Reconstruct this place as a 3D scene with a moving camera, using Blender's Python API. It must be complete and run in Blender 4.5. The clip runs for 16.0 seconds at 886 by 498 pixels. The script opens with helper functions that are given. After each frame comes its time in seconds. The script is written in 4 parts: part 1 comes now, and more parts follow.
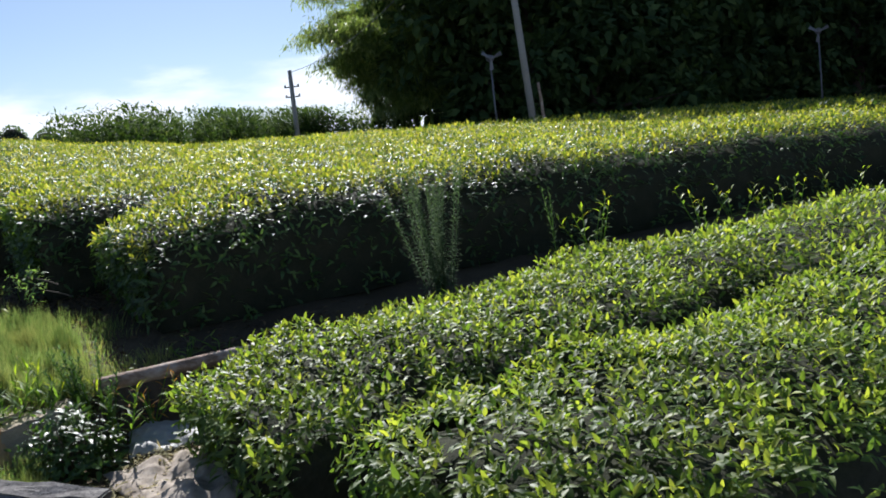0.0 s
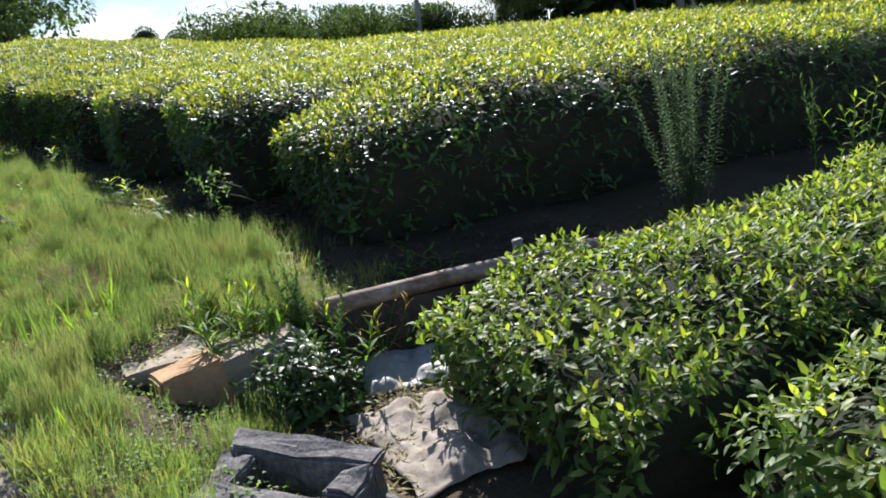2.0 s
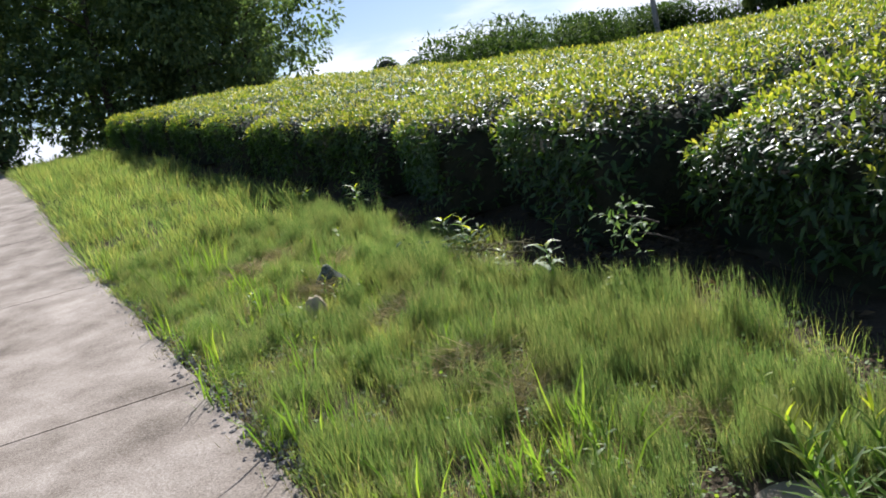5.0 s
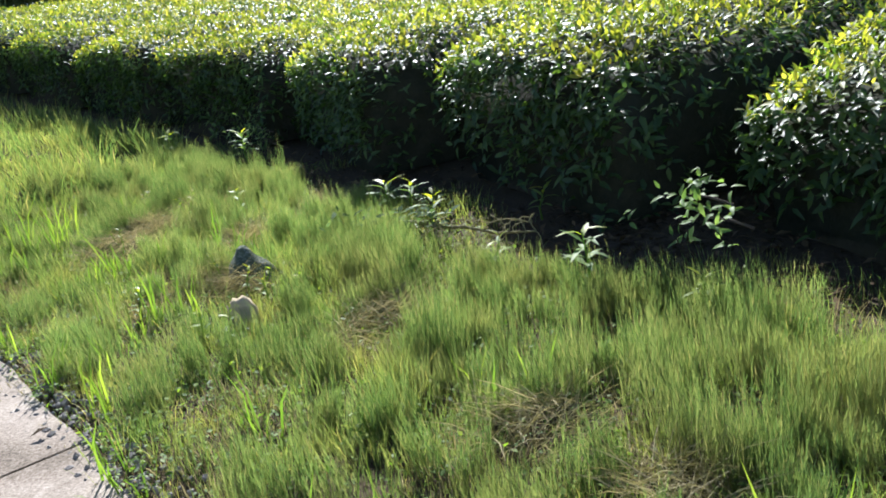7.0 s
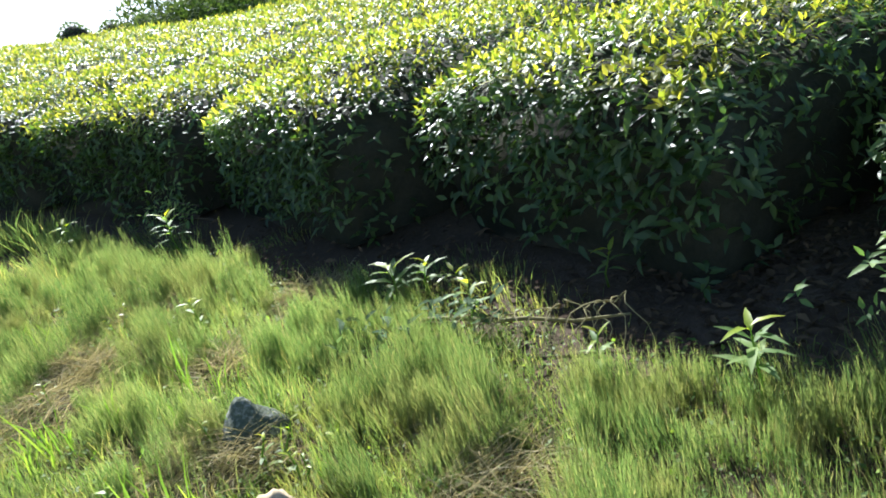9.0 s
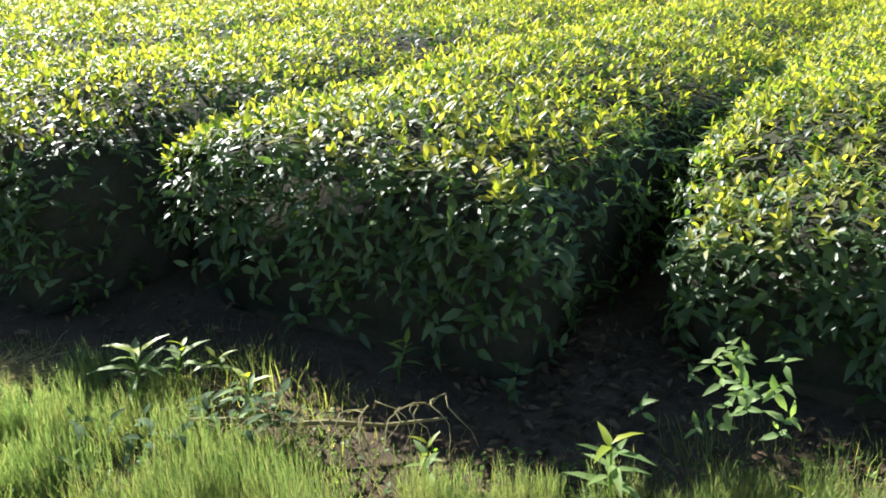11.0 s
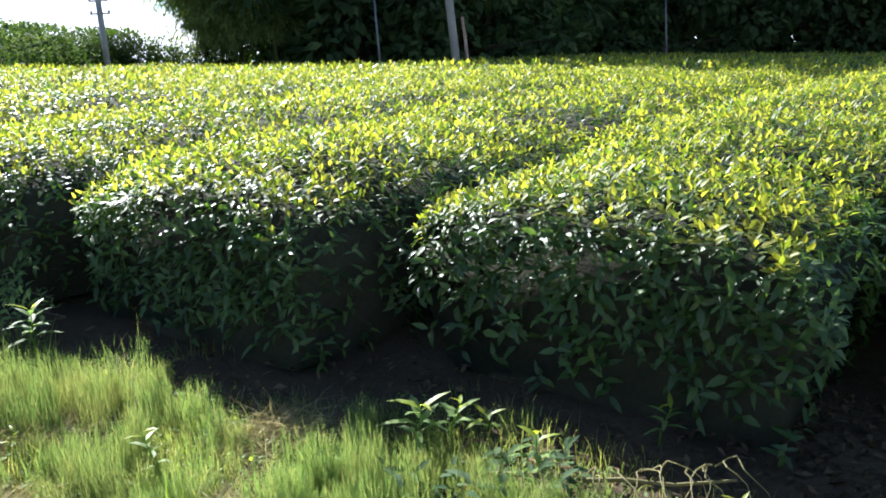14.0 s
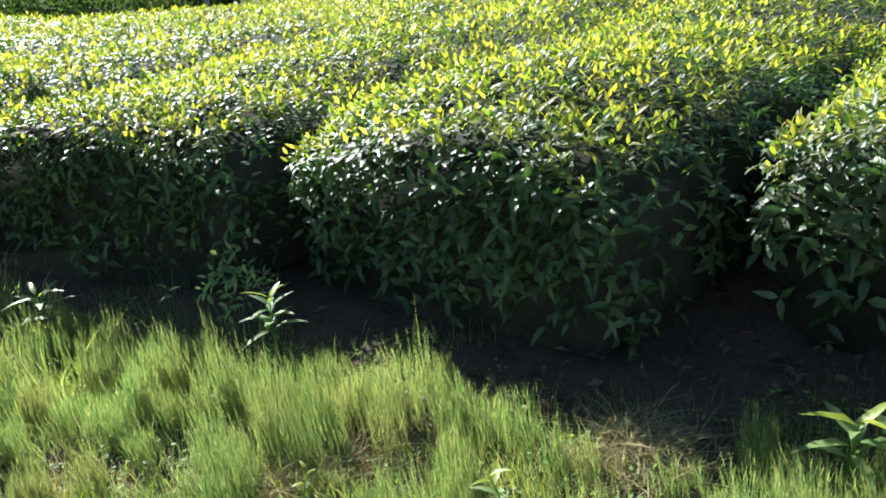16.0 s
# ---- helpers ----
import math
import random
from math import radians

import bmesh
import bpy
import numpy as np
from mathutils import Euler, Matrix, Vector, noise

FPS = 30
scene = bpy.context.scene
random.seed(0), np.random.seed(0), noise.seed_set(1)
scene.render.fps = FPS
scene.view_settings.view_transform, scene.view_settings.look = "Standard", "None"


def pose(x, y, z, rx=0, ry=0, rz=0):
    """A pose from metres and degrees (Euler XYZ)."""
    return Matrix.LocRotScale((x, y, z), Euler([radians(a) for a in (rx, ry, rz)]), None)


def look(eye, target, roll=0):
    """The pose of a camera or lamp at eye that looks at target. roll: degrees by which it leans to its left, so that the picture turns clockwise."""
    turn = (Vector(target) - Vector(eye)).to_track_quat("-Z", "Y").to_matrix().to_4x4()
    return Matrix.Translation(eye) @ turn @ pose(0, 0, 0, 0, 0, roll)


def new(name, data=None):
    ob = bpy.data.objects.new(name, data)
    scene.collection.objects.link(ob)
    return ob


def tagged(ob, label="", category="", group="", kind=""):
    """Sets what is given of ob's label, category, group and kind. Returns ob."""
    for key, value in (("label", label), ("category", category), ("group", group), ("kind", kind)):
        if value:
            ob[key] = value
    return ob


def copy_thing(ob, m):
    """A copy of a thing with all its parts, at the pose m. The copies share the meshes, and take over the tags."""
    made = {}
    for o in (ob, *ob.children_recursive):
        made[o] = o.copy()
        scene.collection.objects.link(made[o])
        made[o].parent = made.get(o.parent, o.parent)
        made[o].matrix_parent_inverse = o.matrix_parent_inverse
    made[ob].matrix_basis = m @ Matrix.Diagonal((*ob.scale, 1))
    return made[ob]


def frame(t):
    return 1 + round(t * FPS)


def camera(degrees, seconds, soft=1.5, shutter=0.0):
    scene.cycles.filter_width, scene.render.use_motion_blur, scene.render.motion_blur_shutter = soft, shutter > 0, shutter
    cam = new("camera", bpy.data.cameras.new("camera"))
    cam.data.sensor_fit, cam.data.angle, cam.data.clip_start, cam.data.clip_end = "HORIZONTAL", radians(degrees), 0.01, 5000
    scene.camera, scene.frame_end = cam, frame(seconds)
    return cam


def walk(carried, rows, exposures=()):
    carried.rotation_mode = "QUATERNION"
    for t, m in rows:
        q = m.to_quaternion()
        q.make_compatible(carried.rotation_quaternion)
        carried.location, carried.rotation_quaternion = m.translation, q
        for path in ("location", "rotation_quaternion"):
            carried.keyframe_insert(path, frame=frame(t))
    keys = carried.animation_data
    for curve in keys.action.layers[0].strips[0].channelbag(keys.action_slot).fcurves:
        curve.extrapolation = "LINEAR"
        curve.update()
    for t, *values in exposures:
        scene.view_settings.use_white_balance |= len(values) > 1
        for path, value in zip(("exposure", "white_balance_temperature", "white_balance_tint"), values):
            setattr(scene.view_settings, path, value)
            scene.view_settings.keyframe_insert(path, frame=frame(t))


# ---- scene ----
cam = camera(57.8, 16.0, soft=1.8)
LEVEL = pose(0, 0, 0, 0, 4.5, 0)
PATH = [
    (0, (-0.371, 1.025, 1.492), (-0.389, 3.011, 1.255), -2.3),
    (0.5, (-0.565, 1.224, 1.427), (-0.578, 3.192, 1.073), -1.4),
    (1, (-0.742, 1.551, 1.446), (-0.857, 3.511, 1.066), -3.3),
    (1.5, (-1.077, 1.731, 1.41), (-1.373, 3.683, 1.087), -0.4),
    (2, (-1.29, 1.908, 1.389), (-1.577, 3.834, 0.929), -3.2),
    (2.5, (-1.568, 2.257, 1.347), (-1.947, 4.159, 0.858), -8.3),
    (3, (-1.841, 2.451, 1.311), (-2.404, 4.327, 0.909), -8.0),
    (3.5, (-2.106, 2.536, 1.345), (-2.619, 4.429, 0.953), -5.5),
    (4, (-2.382, 2.833, 1.308), (-2.965, 4.707, 0.922), -8.3),
    (4.5, (-2.685, 3.024, 1.347), (-3.398, 4.857, 0.982), -10.6),
    (4.7, (-2.82, 3.11, 1.355), (-3.609, 4.912, 0.992), -9.0),
    (6.8, (-4.109, 4.085, 1.426), (-4.630, 5.939, 0.887), -2.75),
    (7, (-4.193, 4.265, 1.412), (-4.571, 6.146, 0.844), -5.84),
    (7.5, (-4.392, 4.519, 1.493), (-4.797, 6.392, 0.920), -9.83),
    (8, (-4.758, 4.698, 1.562), (-5.105, 6.601, 1.054), -4.81),
    (8.5, (-4.882, 4.943, 1.518), (-5.027, 6.836, 0.888), -5.52),
    (9, (-4.972, 5.289, 1.599), (-5.076, 7.196, 1.004), -12.69),
    (9.5, (-5.186, 5.529, 1.620), (-5.037, 7.442, 1.054), -7.03),
    (10, (-5.325, 5.732, 1.665), (-4.828, 7.574, 1.066), -5.56),
    (10.2, (-5.347, 5.844, 1.665), (-4.802, 7.664, 1.041), -4.35),
    (12.5, (-6.090, 5.789, 1.737), (-4.925, 7.350, 1.287), 2.04),
    (13, (-6.260, 5.806, 1.766), (-5.226, 7.471, 1.364), 3.11),
    (13.5, (-6.408, 5.813, 1.790), (-5.525, 7.581, 1.485), 2.42),
    (14, (-6.412, 5.969, 1.712), (-5.718, 7.803, 1.317), -0.10),
    (14.5, (-6.348, 6.287, 1.714), (-5.710, 8.139, 1.309), -4.27),
    (15, (-6.607, 6.538, 1.666), (-6.138, 8.442, 1.275), -3.15),
    (15.5, (-6.923, 6.740, 1.659), (-6.486, 8.634, 1.186), -1.47),
    (16, (-7.013, 7.138, 1.685), (-6.556, 9.000, 1.116), -5.16),
]
EXPOSURES = [(0, 0.85, 5880, 14), (0.5, 0.75, 5880, 14), (1.5, 0.95, 5880, 14), (2, 1.1, 5880, 15), (2.5, 1.2, 5880, 16), (3, 1.3, 5880, 16), (4, 1.15, 5880, 16), (4.5, 0.83, 5880, 16), (7, 1.4, 5730, 14), (7.5, 1.8, 5730, 14), (8, 1.45, 5730, 14), (8.5, 1.78, 5730, 14), (9, 1.82, 5730, 14), (10, 1.8, 5830, 14), (12.5, 2.25, 6380, 19), (13, 2.32, 6180, 18), (13.5, 2.22, 5880, 16), (14, 1.85, 5780, 14), (14.5, 1.85, 5780, 14), (16, 1.8, 5780, 14)]
walk(cam, [(t, LEVEL @ look(eye, target, roll)) for t, eye, target, roll in PATH], EXPOSURES)

# ---- world, sun ----
SUN_AZ, SUN_EL = -14.0, 38.0
world = bpy.data.worlds.new("sky")
scene.world = world
world.use_nodes = True
wn, wl = world.node_tree.nodes, world.node_tree.links
wn.clear()
w_out = wn.new("ShaderNodeOutputWorld")
w_bg = wn.new("ShaderNodeBackground")
w_sky = wn.new("ShaderNodeTexSky")
w_sky.sky_type = "NISHITA"
w_sky.sun_disc = False
w_sky.sun_elevation = radians(SUN_EL)
w_sky.sun_rotation = radians(SUN_AZ)
w_sky.air_density, w_sky.dust_density, w_sky.ozone_density = 1.0, 0.3, 2.0
w_bg.inputs["Strength"].default_value = 0.052
# fair-weather cloud banks low over the horizon, all the way round
w_tc = wn.new("ShaderNodeTexCoord")
w_map = wn.new("ShaderNodeMapping")
w_map.inputs["Scale"].default_value = (2.2, 2.2, 9.0)
w_map.inputs["Location"].default_value = (0.35, 0.1, 0.0)
w_noise = wn.new("ShaderNodeTexNoise")
w_noise.inputs["Scale"].default_value = 1.3
w_noise.inputs["Detail"].default_value = 7.0
w_noise.inputs["Roughness"].default_value = 0.52
w_sep = wn.new("ShaderNodeSeparateXYZ")
w_low = wn.new("ShaderNodeMapRange")
w_low.inputs["From Min"].default_value, w_low.inputs["From Max"].default_value = 0.04, 0.22
w_low.inputs["To Min"].default_value, w_low.inputs["To Max"].default_value = 0.25, -0.36
w_add = wn.new("ShaderNodeMath")
w_add.operation = "ADD"
w_ramp = wn.new("ShaderNodeMapRange")
w_ramp.interpolation_type = "SMOOTHSTEP"
w_ramp.inputs["From Min"].default_value, w_ramp.inputs["From Max"].default_value = 0.50, 0.66
w_mix = wn.new("ShaderNodeMix")
w_mix.data_type = "RGBA"
w_mix.inputs[7].default_value = (13.0, 13.2, 13.5, 1)
wl.new(w_tc.outputs["Generated"], w_map.inputs["Vector"])
wl.new(w_map.outputs["Vector"], w_noise.inputs["Vector"])
wl.new(w_tc.outputs["Generated"], w_sep.inputs["Vector"])
wl.new(w_sep.outputs["Z"], w_low.inputs["Value"])
wl.new(w_noise.outputs["Fac"], w_add.inputs[0])
wl.new(w_low.outputs["Result"], w_add.inputs[1])
wl.new(w_add.outputs["Value"], w_ramp.inputs["Value"])
wl.new(w_ramp.outputs["Result"], w_mix.inputs[0])
wl.new(w_sky.outputs["Color"], w_mix.inputs[6])
wl.new(w_mix.outputs[2], w_bg.inputs["Color"])
wl.new(w_bg.outputs["Background"], w_out.inputs["Surface"])

sun = new("sun", bpy.data.lights.new("sun", "SUN"))
sun.data.energy, sun.data.angle, sun.data.color = 5.0, radians(0.55), (1.0, 0.95, 0.86)
sun_way = Vector((math.sin(radians(SUN_AZ)) * math.cos(radians(SUN_EL)), math.cos(radians(SUN_AZ)) * math.cos(radians(SUN_EL)), math.sin(radians(SUN_EL))))
sun.matrix_world = look(tuple(sun_way * 60), (0, 0, 0))


# ---- materials ----
def material(name, rough=0.8, spec=0.5):
    m = bpy.data.materials.new(name)
    m.use_nodes = True
    nodes, links = m.node_tree.nodes, m.node_tree.links
    b = nodes["Principled BSDF"]
    b.inputs["Roughness"].default_value = rough
    b.inputs["Specular IOR Level"].default_value = spec
    return m, nodes, links, b


def ramp(nodes, stops):
    r = nodes.new("ShaderNodeValToRGB")
    el = r.color_ramp.elements
    while len(el) < len(stops):
        el.new(0.5)
    for e, (at, col) in zip(el, stops):
        e.position, e.color = at, (*col, 1)
    return r


def grain(nodes, links, scale, detail=6.0, rough=0.6):
    """Noise in the object's own metres."""
    tc = nodes.new("ShaderNodeTexCoord")
    n = nodes.new("ShaderNodeTexNoise")
    n.inputs["Scale"].default_value, n.inputs["Detail"].default_value, n.inputs["Roughness"].default_value = scale, detail, rough
    links.new(tc.outputs["Object"], n.inputs["Vector"])
    return n


def surface(name, stops, scale, fine, bump=0.3, rough=0.85, spec=0.3, stretch=None, depth=0.01):
    """A rough natural surface: colour from two scales of noise, relief from the finer one."""
    m, nodes, links, b = material(name, rough, spec)
    n1, n2 = grain(nodes, links, scale), grain(nodes, links, fine, 8.0, 0.65)
    if stretch:
        mp = nodes.new("ShaderNodeMapping")
        mp.inputs["Scale"].default_value = stretch
        tc = nodes.new("ShaderNodeTexCoord")
        links.new(tc.outputs["Object"], mp.inputs["Vector"])
        links.new(mp.outputs["Vector"], n2.inputs["Vector"])
    mx = nodes.new("ShaderNodeMath")
    mx.operation = "MULTIPLY_ADD"
    mx.inputs[1].default_value = 0.5
    half = nodes.new("ShaderNodeMath")
    half.operation = "MULTIPLY"
    half.inputs[1].default_value = 0.5
    links.new(n2.outputs["Fac"], half.inputs[0])
    links.new(n1.outputs["Fac"], mx.inputs[0])
    links.new(half.outputs["Value"], mx.inputs[2])
    r = ramp(nodes, stops)
    links.new(mx.outputs["Value"], r.inputs["Fac"])
    links.new(r.outputs["Color"], b.inputs["Base Color"])
    bp = nodes.new("ShaderNodeBump")
    bp.inputs["Strength"].default_value, bp.inputs["Distance"].default_value = bump, depth
    links.new(n2.outputs["Fac"], bp.inputs["Height"])
    links.new(bp.outputs["Normal"], b.inputs["Normal"])
    return m


def leafy(name, stops, glow, share=0.35, rough=0.42, spec=0.5, patch=0.0, patch_col=(0.2, 0.2, 0.03)):
    """Leaves: each island its own shade; light passes through them."""
    m, nodes, links, b = material(name, rough, spec)
    g = nodes.new("ShaderNodeNewGeometry")
    r = ramp(nodes, stops)
    links.new(g.outputs["Random Per Island"], r.inputs["Fac"])
    n = grain(nodes, links, 0.9, 3.0)
    hs = nodes.new("ShaderNodeHueSaturation")
    mr = nodes.new("ShaderNodeMapRange")
    mr.inputs["From Min"].default_value, mr.inputs["From Max"].default_value = 0.3, 0.7
    mr.inputs["To Min"].default_value, mr.inputs["To Max"].default_value = 0.75, 1.25
    links.new(n.outputs["Fac"], mr.inputs["Value"])
    links.new(mr.outputs["Result"], hs.inputs["Value"])
    if patch:
        pn = grain(nodes, links, 3.1, 4.0)
        pr_ = nodes.new("ShaderNodeMapRange")
        pr_.inputs["From Min"].default_value, pr_.inputs["From Max"].default_value = 0.46, 0.66
        pr_.inputs["To Max"].default_value = patch
        pm = nodes.new("ShaderNodeMix")
        pm.data_type = "RGBA"
        pm.inputs[7].default_value = (*patch_col, 1)
        links.new(pn.outputs["Fac"], pr_.inputs["Value"])
        links.new(pr_.outputs["Result"], pm.inputs[0])
        links.new(r.outputs["Color"], pm.inputs[6])
        links.new(pm.outputs[2], hs.inputs["Color"])
    else:
        links.new(r.outputs["Color"], hs.inputs["Color"])
    links.new(hs.outputs["Color"], b.inputs["Base Color"])
    t = nodes.new("ShaderNodeBsdfTranslucent")
    tm = nodes.new("ShaderNodeMix")
    tm.data_type, tm.blend_type = "RGBA", "MULTIPLY"
    tm.inputs[0].default_value = 1.0
    tm.inputs[7].default_value = (*glow, 1)
    links.new(hs.outputs["Color"], tm.inputs[6])
    links.new(tm.outputs[2], t.inputs["Color"])
    mix = nodes.new("ShaderNodeMixShader")
    mix.inputs[0].default_value = share
    links.new(b.outputs["BSDF"], mix.inputs[1])
    links.new(t.outputs["BSDF"], mix.inputs[2])
    links.new(mix.outputs["Shader"], nodes["Material Output"].inputs["Surface"])
    return m


M_OLD = leafy("tea_leaf_mature", [(0.0, (0.032, 0.065, 0.02)), (0.6, (0.055, 0.10, 0.026)), (1.0, (0.085, 0.14, 0.032))], (2.6, 2.8, 0.9), 0.30, 0.45, 0.42)
M_YOUNG = leafy("tea_leaf_young", [(0.0, (0.08, 0.13, 0.025)), (0.4, (0.16, 0.20, 0.03)), (0.75, (0.265, 0.275, 0.045)), (1.0, (0.33, 0.32, 0.07))], (2.1, 2.05, 0.75), 0.52, 0.5, 0.32)
M_FRESH = leafy("tea_leaf_green", [(0.0, (0.085, 0.14, 0.03)), (0.6, (0.18, 0.235, 0.045)), (1.0, (0.28, 0.305, 0.06))], (2.2, 2.2, 0.8), 0.48, 0.48, 0.32)
M_MID = leafy("tea_leaf_low_hedge", [(0.0, (0.045, 0.085, 0.022)), (0.6, (0.09, 0.145, 0.032)), (1.0, (0.15, 0.20, 0.042))], (2.4, 2.5, 0.8), 0.40, 0.52, 0.28)
M_LITTER = leafy("leaf_litter", [(0.0, (0.045, 0.032, 0.02)), (0.6, (0.09, 0.064, 0.036)), (1.0, (0.17, 0.12, 0.065))], (1.3, 1.1, 0.8), 0.15, 0.9, 0.1)
M_GRASS = leafy("grass_blade", [(0.0, (0.07, 0.125, 0.045)), (0.55, (0.125, 0.185, 0.068)), (0.85, (0.18, 0.235, 0.085)), (0.93, (0.28, 0.27, 0.11)), (1.0, (0.38, 0.32, 0.17))], (2.1, 2.1, 1.0), 0.5, 0.6, 0.25, 0.55, (0.27, 0.25, 0.09))
M_TAIL = leafy("horsetail_needle", [(0.0, (0.065, 0.12, 0.045)), (0.5, (0.12, 0.185, 0.065)), (0.85, (0.185, 0.24, 0.085)), (1.0, (0.31, 0.28, 0.14))], (1.9, 1.9, 1.1), 0.48, 0.65, 0.2, 0.5, (0.24, 0.22, 0.10))
M_STRAW = leafy("dry_grass", [(0.0, (0.17, 0.16, 0.07)), (0.5, (0.27, 0.25, 0.12)), (0.8, (0.36, 0.31, 0.16)), (1.0, (0.45, 0.40, 0.24))], (1.5, 1.4, 1.1), 0.3, 0.8, 0.15)
M_WEED = leafy("weed_leaf", [(0.0, (0.07, 0.13, 0.03)), (0.6, (0.12, 0.20, 0.045)), (1.0, (0.20, 0.27, 0.06))], (2.4, 2.4, 0.7), 0.45, 0.55, 0.22)
M_PALE = leafy("weed_pale_leaf", [(0.0, (0.11, 0.19, 0.06)), (1.0, (0.23, 0.32, 0.11))], (1.9, 2.0, 0.9), 0.45, 0.55, 0.22)
M_LIME = leafy("weed_tip", [(0.0, (0.16, 0.28, 0.03)), (1.0, (0.32, 0.36, 0.04))], (2.2, 2.1, 0.6), 0.5, 0.45, 0.45)
M_GREY = leafy("weed_grey_leaf", [(0.0, (0.055, 0.10, 0.045)), (1.0, (0.12, 0.175, 0.09))], (1.8, 1.9, 1.0), 0.35, 0.85, 0.1)
M_ORANGE = leafy("weed_withered", [(0.0, (0.34, 0.18, 0.03)), (1.0, (0.5, 0.3, 0.06))], (1.5, 1.3, 0.8), 0.4, 0.7, 0.2)
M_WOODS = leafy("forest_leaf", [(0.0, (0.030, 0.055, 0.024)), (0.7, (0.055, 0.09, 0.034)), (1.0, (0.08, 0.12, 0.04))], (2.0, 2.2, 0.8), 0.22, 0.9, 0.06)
M_BEND = leafy("bend_tree_leaf", [(0.0, (0.08, 0.13, 0.06)), (0.7, (0.14, 0.20, 0.08)), (1.0, (0.24, 0.31, 0.10))], (1.8, 1.9, 1.0), 0.3, 0.8, 0.1)
M_BAMBOO = leafy("bamboo_leaf", [(0.0, (0.10, 0.15, 0.05)), (0.7, (0.17, 0.23, 0.07)), (1.0, (0.28, 0.32, 0.12))], (1.8, 1.8, 0.9), 0.5, 0.5, 0.3)
M_CANE = leafy("cane_leaf", [(0.0, (0.05, 0.085, 0.03)), (0.7, (0.085, 0.13, 0.04)), (1.0, (0.14, 0.18, 0.06))], (1.8, 1.8, 0.9), 0.35, 0.85, 0.08)
M_SHRUB = leafy("shrub_leaf", [(0.0, (0.03, 0.06, 0.02)), (0.7, (0.055, 0.095, 0.028)), (1.0, (0.09, 0.14, 0.04))], (2.0, 2.1, 0.8), 0.25, 0.85, 0.08)
# hedge cores: shade among the inner twigs is put into this near-black colour
M_INNER = surface("tea_inner_shade", [(0.3, (0.02, 0.024, 0.016)), (0.55, (0.038, 0.040, 0.026)), (0.8, (0.06, 0.058, 0.036))], 6.0, 40.0, 0.9, 0.95, 0.1)
M_STEM = surface("tea_stem_bark", [(0.3, (0.06, 0.048, 0.035)), (0.7, (0.17, 0.14, 0.11))], 8.0, 60.0, 0.5, 0.9, 0.2)
M_BARK = surface("bark", [(0.3, (0.05, 0.04, 0.03)), (0.7, (0.14, 0.11, 0.085))], 2.0, 18.0, 0.8, 0.9, 0.2, (1, 1, 0.2), 0.03)
M_SOIL = surface("soil", [(0.25, (0.040, 0.030, 0.020)), (0.5, (0.085, 0.064, 0.040)), (0.75, (0.15, 0.115, 0.07))], 1.4, 38.0, 0.9, 0.95, 0.15, None, 0.02)
M_ROAD = surface("worn_concrete", [(0.36, (0.11, 0.088, 0.064)), (0.45, (0.23, 0.19, 0.145)), (0.53, (0.33, 0.28, 0.225)), (0.62, (0.46, 0.40, 0.33))], 2.1, 90.0, 1.0, 0.9, 0.25, None, 0.004)
M_STONE = surface("pebble", [(0.3, (0.12, 0.11, 0.10)), (0.7, (0.30, 0.28, 0.25))], 9.0, 60.0, 0.5, 0.85, 0.3)
M_ROCK = surface("dark_rough_concrete", [(0.36, (0.08, 0.075, 0.07)), (0.5, (0.17, 0.16, 0.15)), (0.64, (0.30, 0.285, 0.26))], 9.0, 48.0, 1.0, 0.95, 0.2, None, 0.012)
M_MOSS = surface("mossy_stone", [(0.36, (0.04, 0.055, 0.035)), (0.5, (0.09, 0.11, 0.07)), (0.62, (0.30, 0.31, 0.26))], 10.0, 60.0, 0.8, 0.95, 0.2)
M_TAN = surface("tan_stone", [(0.3, (0.36, 0.28, 0.17)), (0.7, (0.52, 0.43, 0.28))], 12.0, 60.0, 0.4, 0.9, 0.2)
M_CONC = surface("old_concrete", [(0.25, (0.24, 0.19, 0.13)), (0.55, (0.40, 0.33, 0.24)), (0.8, (0.52, 0.45, 0.35))], 4.0, 70.0, 0.6, 0.92, 0.2, None, 0.006)
M_RUST = surface("rust_stained_concrete", [(0.3, (0.34, 0.19, 0.09)), (0.55, (0.50, 0.32, 0.17)), (0.8, (0.50, 0.42, 0.31))], 9.0, 60.0, 0.4, 0.9, 0.2, None, 0.005)
M_LOG = surface("weathered_timber", [(0.34, (0.11, 0.07, 0.045)), (0.45, (0.27, 0.18, 0.125)), (0.55, (0.41, 0.32, 0.25)), (0.66, (0.54, 0.46, 0.38))], 5.0, 26.0, 0.9, 0.85, 0.25, (0.06, 1.0, 1.0), 0.012)
M_PEG = surface("grey_stake", [(0.3, (0.22, 0.22, 0.22)), (0.7, (0.36, 0.36, 0.36))], 8.0, 60.0, 0.4, 0.7, 0.3)
M_POLE = surface("pole_concrete", [(0.3, (0.26, 0.25, 0.23)), (0.7, (0.40, 0.39, 0.36))], 1.0, 20.0, 0.2, 0.8, 0.3)
M_METAL, _n, _l, _b = material("painted_metal", 0.45, 0.5)
_b.inputs["Base Color"].default_value, _b.inputs["Metallic"].default_value = (0.16, 0.165, 0.17, 1), 0.3
M_WIRE, _n, _l, _b = material("cable_sheath", 0.5, 0.4)
_b.inputs["Base Color"].default_value = (0.10, 0.10, 0.11, 1)
